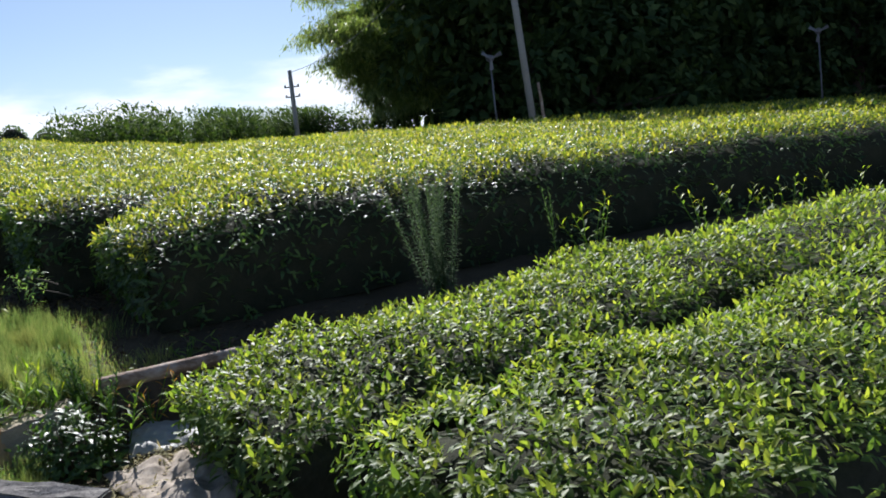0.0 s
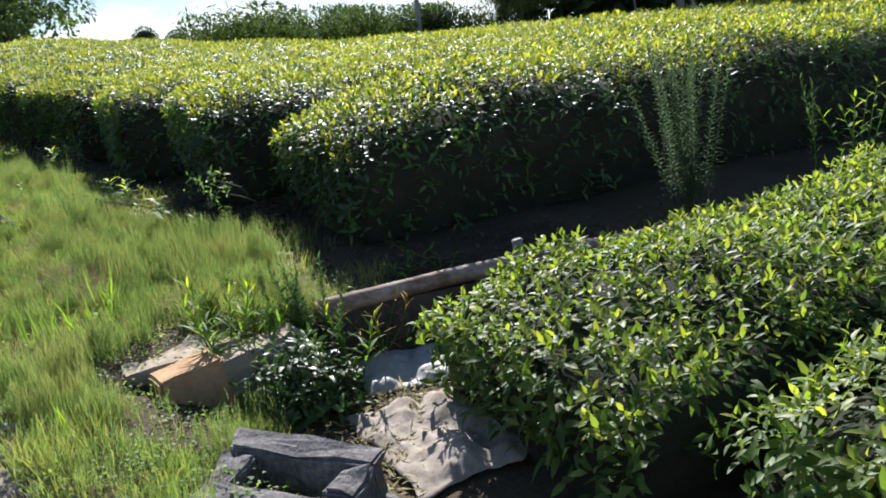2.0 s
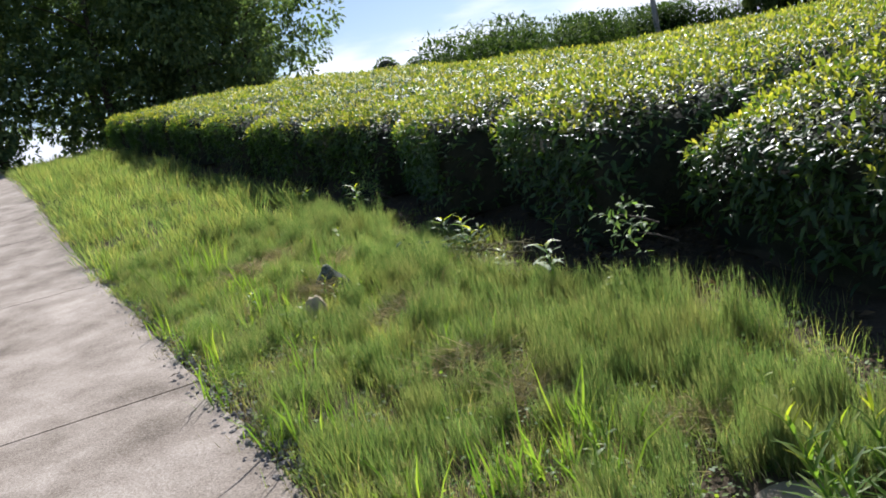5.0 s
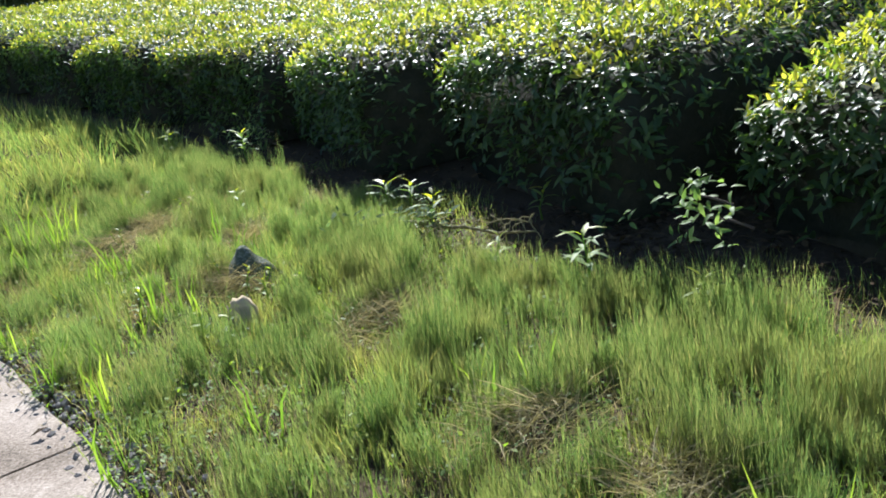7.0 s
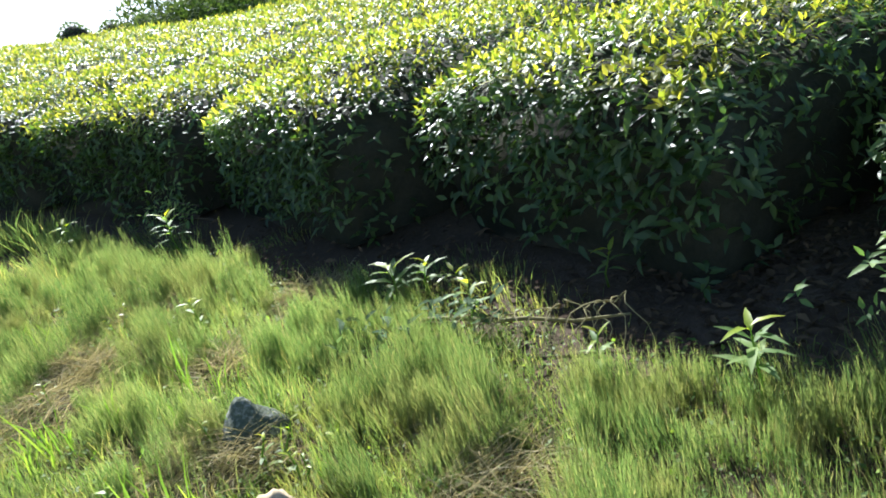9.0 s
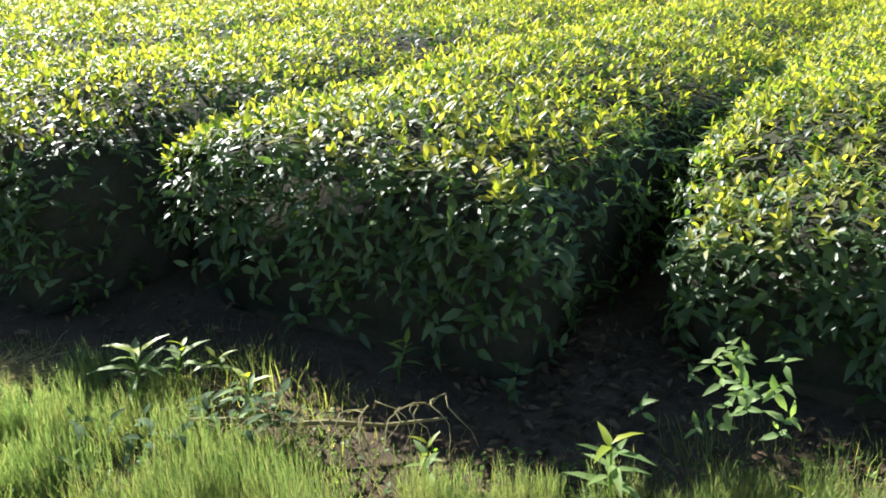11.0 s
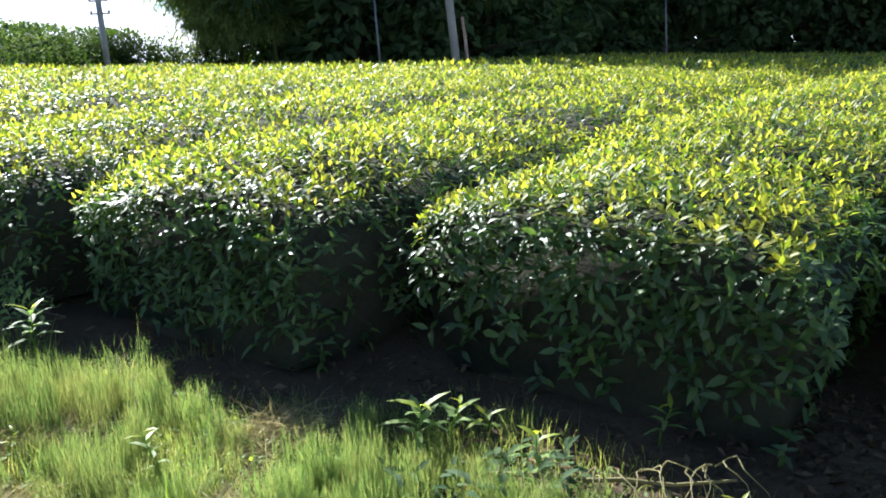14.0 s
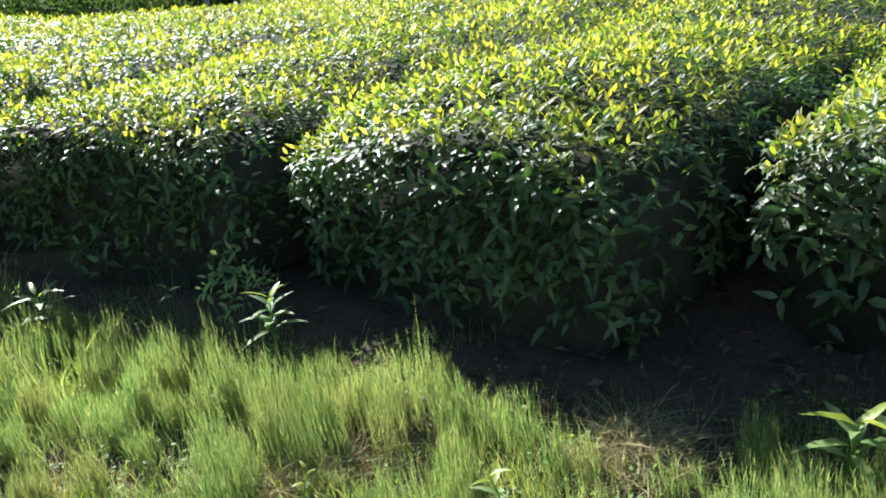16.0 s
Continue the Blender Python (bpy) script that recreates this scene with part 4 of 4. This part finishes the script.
def frost_fan(x, y, top, turn):
    z0 = land_at(x, y)
    h = top - z0
    ob = base_at("frost_fan", x, y, z0, "grey frost-protection fan on a thin steel mast", "fan", "frost fans over the tea field")
    part("mast", tube([(0, 0, -0.2), (0, 0, h)], [0.04, 0.035], 8), M_METAL, ob, "", True)
    c, s = math.cos(turn), math.sin(turn)
    head = part("motor", tube([(-0.28 * c, -0.28 * s, h + 0.08), (-0.2 * c, -0.2 * s, h + 0.06), (0.15 * c, 0.15 * s, h), (0.22 * c, 0.22 * s, h - 0.02)], [0.07, 0.14, 0.14, 0.05], 10), M_METAL, ob, "", True)
    for k in range(3):
        a = k * math.tau / 3 + 0.4
        bm = bmesh.new()
        hub = Vector((0.25 * c, 0.25 * s, h - 0.02))
        side, up = Vector((-s, c, 0)), Vector((0, 0, 1))
        d = side * math.cos(a) + up * math.sin(a)
        e = side * -math.sin(a) + up * math.cos(a)
        f = Vector((c, s, 0))
        pts = [hub + d * 0.05 - e * 0.03, hub + d * 0.05 + e * 0.03, hub + d * 0.45 + e * 0.09 + f * 0.03, hub + d * 0.45 - e * 0.07 - f * 0.03]
        lo = [bm.verts.new(p - f * 0.006) for p in pts]
        hi = [bm.verts.new(p + f * 0.006) for p in pts]
        bm.faces.new(lo[::-1])
        bm.faces.new(hi)
        for q in range(4):
            bm.faces.new((lo[q], lo[(q + 1) % 4], hi[(q + 1) % 4], hi[q]))
        part("blade", bm, M_METAL, ob)
    return ob


frost_fan(16.9, 37.9, 4.9, -2.0)
frost_fan(1.9, 33.6, 5.0, -1.4)
frost_fan(31.0, 42.0, 4.2, -2.4)
wire = []
for k in range(25):
    t = k / 24
    wire.append((-6.96 + (2.32 + 6.96) * t, 38.5 + (28.7 - 38.5) * t, 6.0 + (10.5 - 6.0) * t - 4 * 1.1 * t * (1 - t)))
tagged(part("overhead_cable", tube(wire, [0.012] * 25, 5), M_WIRE), "dark overhead cable sagging between the utility poles", "cable")


# ---- edge of the terrace: timber, stake, kerb, sheets, blocks ----
def timber(u0, u1, r, seed, z_top):
    rs = np.random.default_rng(seed)
    n = 40
    x0, y0 = uv_xy(u0, LOG_M)
    bm = bmesh.new()
    rings = []
    for k in range(n + 1):
        u = u0 + (u1 - u0) * k / n
        x, y = uv_xy(u, LOG_M + 0.015 * math.sin(u * 1.7 + seed))
        zc = z_top - r - 0.04 * min(max(u - 1.15, 0), 2.1) + 0.012 * math.sin(u * 2.3 + seed)
        ring = []
        for j in range(14):
            a = j * math.tau / 14
            rr = r * (1 + 0.10 * noise.noise(Vector((u * 0.6, j * 1.7, seed))) + 0.07 * noise.noise(Vector((u * 4.0, j * 0.9, seed + 4))))
            if j in (3, 9):
                rr *= 0.86
            ox, oy = uv_xy(0, math.cos(a) * rr)
            ring.append(bm.verts.new((x + ox, y + oy, zc + math.sin(a) * rr)))
        rings.append(ring)
    for a_, b_ in zip(rings, rings[1:]):
        for j in range(14):
            bm.faces.new((a_[j], a_[(j + 1) % 14], b_[(j + 1) % 14], b_[j]))
    bm.faces.new(rings[0][::-1])
    bm.faces.new(rings[-1])
    bmesh.ops.recalc_face_normals(bm, faces=bm.faces)
    ob = part("timber_edging", bm, M_LOG, None, "", True)
    return tagged(ob, "long weathered round timber edging a raised tea bed", "log", "timber edging")


timber(1.15, 2.32, 0.05, 3, 0.462)
timber(2.34, 5.0, 0.05, 8, 0.46)
timber(5.03, 9.2, 0.05, 12, 0.46)
# boards that hold the bank under the timber
for k in range(3):
    u0 = 1.25 + k * 2.5
    bm = bmesh.new()
    for du in np.linspace(0, 2.46, 12):
        for dz in (0.0, 0.13, 0.27):
            x, y = uv_xy(u0 + du, LOG_M - 0.035 + 0.006 * math.sin(du * 7 + k))
            bm.verts.new((x, y, 0.10 + dz - 0.04 * min(max(u0 + du - 1.15, 0), 2.1)))
    bm.verts.ensure_lookup_table()
    for i in range(11):
        for j in range(2):
            a = i * 3 + j
            bm.faces.new((bm.verts[a], bm.verts[a + 3], bm.verts[a + 4], bm.verts[a + 1]))
    # dark bark colour paints in the shadow below the timber
    ob = part("bank_board", bm, M_BARK)
    md = ob.modifiers.new("thick", "SOLIDIFY")
    md.thickness = 0.02
    tagged(ob, "board under the timber edging, coloured dark for the shadow there", "board", "bank boards")
for u in (2.30, 5.0):
    x, y = uv_xy(u, LOG_M - 0.085)
    z0 = land_at(x, y)
    bm = bmesh.new()
    bmesh.ops.create_cube(bm, size=1.0)
    bmesh.ops.scale(bm, vec=(0.055, 0.035, 0.46), verts=bm.verts)
    bmesh.ops.bevel(bm, geom=list(bm.edges), offset=0.005, segments=2, affect="EDGES")
    ob = part("stake", bm, M_PEG)
    ob.matrix_world = pose(x, y, z0 + 0.21, 2, -3, 34.5)
    tagged(ob, "grey square stake holding the timber edging", "stake", "edging stakes")


def rough_box(dx, dy, dz, cuts, bump, seed):
    bm = bmesh.new()
    bmesh.ops.create_cube(bm, size=1.0)
    bmesh.ops.scale(bm, vec=(dx, dy, dz), verts=bm.verts)
    bmesh.ops.bevel(bm, geom=list(bm.edges), offset=0.012, segments=2, affect="EDGES")
    bmesh.ops.subdivide_edges(bm, edges=list(bm.edges), cuts=cuts, use_grid_fill=True)
    for v in bm.verts:
        v.co += Vector((noise.noise(v.co * 9 + Vector((seed, 0, 0))), noise.noise(v.co * 9 + Vector((0, seed, 0))), noise.noise(v.co * 11 + Vector((0, 0, seed))))) * bump
    return bm


kerb = base_at("concrete_kerb", -2.84, 5.26, 0.26, "short broken concrete kerb with a rust-stained end, sunk in weeds", "kerb")
ang = math.degrees(math.atan2(0.40, 0.46))
ob = part("block", rough_box(0.44, 0.20, 0.30, 3, 0.012, 1.0), M_CONC, kerb)
ob.matrix_basis = pose(0.13, 0.11, -0.07, 0, -6, ang)
ob = part("stained_end", rough_box(0.30, 0.22, 0.30, 3, 0.012, 2.0), M_RUST, kerb, "orange rust-stained concrete end")
ob.matrix_basis = pose(-0.12, -0.11, -0.075, 0, -6, ang)
ob = part("pad", rough_box(0.56, 0.42, 0.12, 4, 0.02, 3.0), M_CONC, kerb, "low pale concrete pad")
ob.matrix_basis = pose(-0.28, 0.14, 0.02, 0, -3, ang - 6)

# hollow block: two long sides, two end webs, worn and half sunk
hb = base_at("hollow_block", -2.22, 4.30, land_at(-2.22, 4.30), "dark weathered hollow concrete block, half sunk in soil", "concrete block")
for name, x, y, dx, dy, dz in (("side", 0, 0.135, 0.58, 0.12, 0.22), ("side", 0, -0.135, 0.56, 0.11, 0.17), ("web", -0.23, 0, 0.13, 0.17, 0.18), ("web", 0.23, 0, 0.12, 0.17, 0.20)):
    ob = part(name, rough_box(dx, dy, dz, 3, 0.035, x * 7 + y * 5 + 1), M_ROCK, hb)
    ob.matrix_basis = pose(0, 0, 0.015, 4, 5, -10) @ pose(x, y, 0)
rk = part("rubble_stone", rock(0.10, 0.07, 0.05, 4.0, 0.3, 3), M_ROCK, None, "", True)
rk.location = (-1.93, 4.36, land_at(-1.93, 4.36) - 0.01)
tagged(rk, "dark grey rubble stone on bare soil", "stone")


def crumpled(name, x, y, w, d, turn, amp, seed, mat, label, tuck=0.0):
    n, k = 36, 28
    X, Y = np.meshgrid(np.linspace(-0.5, 0.5, n), np.linspace(-0.5, 0.5, k))
    ragged = np.array([[1 + 0.16 * noise.noise(Vector((math.atan2(b, a) * 1.4, 0, seed))) + 0.08 * noise.noise(Vector((math.atan2(b, a) * 5, 3, seed))) for a, b in zip(ra, rb)] for ra, rb in zip(X, Y)])
    px, py = X * w * ragged, Y * d * ragged
    Z = np.array([[amp * (abs(noise.noise(Vector((a * 4.2 / 1, b * 3.1, seed)))) * 1.3 + 0.5 * abs(noise.noise(Vector((a * 11, b * 13, seed + 2)))) + 0.10 * noise.noise(Vector((a * 25, b * 21, seed)))) for a, b in zip(ra, rb)] for ra, rb in zip(px, py)])
    c, s = math.cos(turn), math.sin(turn)
    wx, wy = x + px * c - py * s, y + px * s + py * c
    rim = 1 - np.maximum(np.abs(X), np.abs(Y)) * 2
    Z = Z * np.clip(rim * 5, 0.15, 1) + tuck * np.clip(rim * 2.2, 0, 1)
    h, wv = X.shape
    i = np.arange(h * wv).reshape(h, wv)
    quads = np.stack([i[:-1, :-1], i[:-1, 1:], i[1:, 1:], i[1:, :-1]], -1).reshape(-1, 4)
    me = mesh_from(name, np.stack([wx, wy, land(wx, wy) + Z + 0.02], -1).reshape(-1, 3), quads, mat)
    ob = tagged(new(name, me), label, "plastic sheet")
    md = ob.modifiers.new("thick", "SOLIDIFY")
    md.thickness = 0.003
    return ob


crumpled("plastic_sheet", -1.74, 4.94, 0.66, 0.72, 0.6, 0.075, 3.0, M_SHEET, "torn crumpled tan-brown plastic mulch sheet on soil")
crumpled("plastic_bag", -2.02, 5.54, 0.50, 0.42, 0.4, 0.06, 7.0, M_BAG, "pale grey crumpled plastic bag heaped beneath the tea hedge", 0.0)


def litter(name, n, cx, cy, sx, sy, lmin, lmax, w, mat, label, seed):
    rs = np.random.default_rng(seed)
    x, y = cx + rs.normal(0, sx, n), cy + rs.normal(0, sy, n)
    p = np.stack([x, y, land(x, y) + 0.02 + rs.uniform(0, 0.02, n)], -1)
    ln = rs.uniform(lmin, lmax, n)
    v, f = leaves(p, np.stack([rs.normal(0, 1, n), rs.normal(0, 1, n), rs.normal(0, 0.15, n)], -1), np.tile([0.0, 0.0, 1.0], (n, 1)) + rs.normal(0, 0.25, (n, 3)), ln, ln * w, 0.2, 0.3, 1)
    tagged(new(name, mesh_from(name, v, f, mat)), label, "litter", "", "stuff")


litter("twig_litter", 900, -2.05, 4.80, 0.13, 0.30, 0.02, 0.07, 0.22, M_STRAW, "brown wood chips and twigs strewn on soil", 11)
litter("twig_litter", 260, -1.95, 5.22, 0.16, 0.08, 0.02, 0.06, 0.3, M_STRAW, "dry leaves gathered between plastic sheets", 12)
litter("leaf_litter", 770, -3.9, 8.3, 0.45, 0.45, 0.03, 0.08, 0.4, M_LITTER, "fallen brown tea leaves under the hedges", 13)
litter("leaf_litter", 60, -3.35, 7.40, 0.13, 0.13, 0.03, 0.08, 0.4, M_LITTER, "rust-brown fallen leaves by the hedge foot", 14)
litter("leaf_litter", 825, -1.4, 6.5, 0.9, 0.45, 0.03, 0.08, 0.4, M_LITTER, "fallen leaves on the shaded bed", 15)

# pebbles along the road's broken edge
rs = np.random.default_rng(77)
n = 2600
s = rs.uniform(2.5, 13, n)
q = road_edge(s) + rs.normal(0.05, 0.07, n)
x, y = sq_xy(s, q)
ico = bmesh.new()
bmesh.ops.create_icosphere(ico, subdivisions=1, radius=1.0)
iv = np.array([v.co[:] for v in ico.verts])
it = np.array([[v.index for v in f.verts] for f in ico.faces])
ico.free()
sz = rs.uniform(0.004, 0.018, n)
V = iv[None] * (sz[:, None, None] * rs.uniform(0.6, 1.2, (n, 1, 3))) * rs.uniform(0.85, 1.15, (n, len(iv), 1)) + np.stack([x, y, land(x, y) + 0.004], -1)[:, None]
T = it[None] + (np.arange(n) * len(iv))[:, None, None]
tagged(new("edge_gravel", mesh_from("edge_gravel", V.reshape(-1, 3), T.reshape(-1, 3), M_STONE, False)), "grey gravel crumbling from the concrete road edge", "gravel", "", "stuff")

# ---- weeds, from the terrace along the verge ----
herb("tall_weed", -0.40, 7.16, "tall slender grey-green weed with many upright leafy stems", "weed", 1, 1.16, 17, 0.16, 0.062, 0.24, 150, M_GREY, None, 0.10, 0.3, 0.15)
herb("goldenrod_weed", 0.62, 8.02, "single upright narrow-leaved weed before the dark hedge", "weed", 2, 0.78, 2, 0.03, 0.085, 0.16, 55, M_GREY, None, 0.05, 0.2, 0.6)
herb("broadleaf_weed", 0.97, 8.22, "bushy broad-leaved weed with a lime tip", "weed", 3, 0.66, 6, 0.14, 0.13, 0.28, 22, M_WEED, M_LIME, 0.25, 0.35, 0.3)
for k, (x, y, h) in enumerate(((2.28, 9.15, 0.55), (2.7, 9.45, 0.55), (3.2, 9.75, 0.42), (3.45, 9.95, 0.55), (4.3, 10.5, 0.5))):
    herb("broadleaf_weed", x, y, "broad-leaved weed growing along the timber edging", "weed", 20 + k, h, 5, 0.14, 0.12, 0.28, 20, M_WEED, M_LIME, 0.3, 0.35, 0.3)
herb("shaded_weed", -2.16, 6.32, "small long-leaved weed in the hedge's shade", "weed", 5, 0.16, 4, 0.05, 0.13, 0.2, 40, M_WEED, None, 0.3, 0.5, 0.2)
herb("shaded_weed", -1.95, 6.42, "small long-leaved weed in the hedge's shade", "weed", 6, 0.14, 3, 0.05, 0.12, 0.2, 40, M_WEED, None, 0.3, 0.5, 0.2)
SAGE = "upright grey-green weed at the timber's end"
for k, (x, y, z, h, n) in enumerate(((-2.46, 5.56, 0.26, 0.46, 5), (-2.60, 5.62, 0.28, 0.36, 5), (-2.36, 5.46, 0.14, 0.40, 3), (-2.70, 5.50, 0.26, 0.26, 4))):
    herb("sage_weed", x, y, SAGE, "weed", 7 + k, h, n, 0.09, 0.062, 0.32, 85, M_GREY, None, 0.12, 0.3, 0.5, z, "weeds by the timber")
LILY = "narrow-leaved weed with a yellow-lime growing tip beside the kerb"
for k, (x, y, z, h, n) in enumerate(((-2.86, 5.33, 0.26, 0.40, 6), (-2.74, 5.42, 0.24, 0.34, 4), (-2.26, 5.44, 0.12, 0.44, 2))):
    herb("lily_weed", x, y, LILY, "weed", 90 + k, h, n, 0.10, 0.135, 0.13, 62, M_WEED, M_LIME, 0.18, 0.35, 0.5, z, "weeds by the timber")
herb("withered_weed", -2.18, 5.66, "orange-yellow withered weed below the timber", "weed", 11, 0.30, 7, 0.06, 0.10, 0.12, 30, M_ORANGE, None, 0.4, 0.4, 0.3, 0.16)
# young self-sown tea bush beside the kerb
rs = np.random.default_rng(88)
tb = base_at("young_tea_bush", -2.44, 5.16, land_at(-2.44, 5.16), "small self-sown tea bush with dark glossy leaves beside the kerb", "bush")
pp, oo = [], []
for k in range(230):
    d = unit(rs.normal(0, 1, 3))
    d[2] = abs(d[2])
    pp.append(d * np.array([0.27, 0.25, 0.34]) * rs.uniform(0.45, 1.0))
    oo.append(d)
v, f = sprigs(np.array(pp), np.array(oo), 4, 0.062, 2, rs, 0.2, 0.3)
child("foliage", mesh_from("foliage", v, f, M_OLD), tb)
for k in range(9):
    a = k * 0.7
    part("stem", tube([(0, 0, -0.02), (0.09 * math.cos(a), 0.09 * math.sin(a), 0.16), (0.2 * math.cos(a), 0.18 * math.sin(a), 0.3)], [0.008, 0.006, 0.003], 5), M_STEM, tb)

VERGE_LABEL = "rosette weed with long pointed leaves and a lime heart"
for k, (x, y, h, ln) in enumerate(((-6.92, 10.44, 0.36, 0.19), (-5.43, 8.88, 0.32, 0.19), (-5.24, 8.9, 0.24, 0.15), (-5.06, 8.90, 0.2, 0.14), (-5.08, 8.46, 0.26, 0.17), (-4.19, 7.50, 0.34, 0.16), (-4.45, 8.55, 0.26, 0.13), (-7.9, 11.2, 0.32, 0.2), (-4.62, 7.86, 0.22, 0.11), (-6.35, 9.0, 0.3, 0.10), (-3.75, 7.15, 0.26, 0.12))):
    herb("rosette_weed", x, y, VERGE_LABEL, "weed", 40 + k, h, 1, 0.02, ln, 0.27, 44, M_PALE, M_LIME, 0.08, 0.5, 0.1, None, "verge weeds", 0.5)
for k in range(16):
    s, q = rs.uniform(4.2, 11), rs.uniform(0.45, 1.9)
    x, y = sq_xy(s, q)
    u, m = xy_uv(x, y)
    if m > 6.4:
        herb("seedling_weed", float(x), float(y), "small light green broad-leaved weed in the grass", "weed", 70 + k, 0.16 + 0.1 * rs.uniform(), 2, 0.04, 0.06, 0.4, 50, M_WEED, M_LIME, 0.2, 0.4, 0.2, None, "verge seedlings")

# pale sprays of leaves low on the hedge ends
for k, (x, y, z) in enumerate(((-3.77, 7.48, 0.92), (-3.69, 7.52, 0.80), (-7.05, 10.80, 1.18), (-7.01, 10.86, 1.04), (-7.08, 10.83, 1.10))):
    sp = base_at("hedge_spray", x, y, z, "low side spray of pale sunlit leaves on a hedge end", "tea branch", "hedge sprays")
    a = np.random.default_rng(300 + k)
    v, f = sprigs(a.normal(0, 1, (11, 3)) * [0.09, 0.09, 0.045], np.tile([-0.6, -0.6, 0.2], (11, 1)), 4, 0.056, 2, a, 0.1, 0.4)
    child("foliage", mesh_from("foliage", v, f, M_PALE), sp)
    dx, dy = uv_xy(0.22, 0.0)
    part("twig", tube([(dx, dy, -0.1), (dx * 0.5, dy * 0.5, -0.04), (0, 0, 0)], [0.007, 0.006, 0.003], 5), M_STEM, sp)

# pruned branches dropped at the hedge foot
pr = base_at("pruned_branch", -4.95, 8.22, land_at(-4.95, 8.22), "dry pruned branch with bare pale twigs lying by the hedge", "branch")
a = np.random.default_rng(401)
part("main_stem", tube([(-0.42, 0.30, 0.05), (-0.3, 0.27, 0.12), (-0.17, 0.17, 0.13), (-0.02, 0.12, 0.09), (0.12, 0.01, 0.11), (0.30, -0.05, 0.07), (0.5, -0.14, 0.08)], [0.007, 0.009, 0.010, 0.009, 0.009, 0.007, 0.005], 6), M_STRAW, pr)
for k in range(22):
    b = a.uniform(-0.3, 0.5)
    p0 = np.array([b, 0.12 - 0.4 * b, 0.11])
    way = np.array([a.normal(-0.10, 0.12), -abs(a.normal(0.20, 0.08)), 0.0])
    rise = a.uniform(0.02, 0.11)
    pts = [p0 + way * t + np.array([0.02 * math.sin(9 * t + k), 0, rise * 4 * t * (1 - t) * (1 - 0.3 * t) - 0.08 * t]) for t in np.linspace(0, 1, 8)]
    part("twig", tube(pts, list(np.linspace(0.0036, 0.0014, 8)), 5), M_STRAW, pr)
v, f = sprigs(a.normal(0, 0.12, (26, 3)) * [2.0, 0.8, 0.25] + [-0.25, 0.2, 0.14], np.tile([0.0, -0.3, 0.6], (26, 1)), 3, 0.07, 2, a, 0.0, 0.5)
child("withered_leaves", mesh_from("withered_leaves", v, f, M_GREY), pr)

# stones and a heap of dead grass on the verge
for x, y, sx, sy, sz, point, mat, label, seed in ((-5.93, 7.98, 0.15, 0.11, 0.125, 0.35, M_MOSS, "dark peaked mossy stone standing in the grass", 5), (-5.74, 7.44, 0.075, 0.065, 0.11, 0.12, M_TAN, "tan rounded stone upright in the grass", 6)):
    bm = rock(sx, sy, sz, seed, 0.32, 3)
    for v in bm.verts:
        k = 1 - point * max(v.co.z, 0) / (sz * 1.7)
        v.co.x, v.co.y = v.co.x * k - 0.25 * point * v.co.z, v.co.y * k
    ob = part("verge_stone", bm, mat, None, "", True)
    ob.location = (x, y, land_at(x, y) - 0.02)
    tagged(ob, label, "stone", "verge stones")
for i, (x, y, r) in enumerate(((-5.13, 7.72, 0.24), (-6.18, 8.02, 0.16), (-7.2, 9.1, 0.16), (-6.9, 9.5, 0.25), (-5.9, 9.2, 0.18), (-3.3, 5.9, 0.2))):
    a = np.random.default_rng(500 + i)
    k = 1100
    px, py = x + a.normal(0, r * 0.6, k), y + a.normal(0, r * 0.6, k)
    dome = np.exp(-((px - x) ** 2 + (py - y) ** 2) / (r * r)) * 0.06
    p = np.stack([px, py, land(px, py) + dome], -1)
    w = np.stack([a.normal(0, 1, k), a.normal(0, 1, k), a.uniform(-0.1, 0.5, k)], -1)
    v, f = blades(p, w, a.uniform(0.08, 0.2, k), np.full(k, 0.003))
    tagged(new("dead_grass_heap", mesh_from("dead_grass_heap", v, f, M_STRAW)), "matted heap of dead straw-coloured grass", "grass", "dead grass heaps", "stuff")

litter("leaf_litter", 1210, -5.6, 9.75, 0.9, 0.9, 0.03, 0.08, 0.4, M_LITTER, "fallen brown leaves in the hedge's shade", 16)
litter("leaf_litter", 495, -3.6, 8.1, 0.5, 0.5, 0.03, 0.08, 0.4, M_LITTER, "fallen brown leaves between hedge ends", 17)
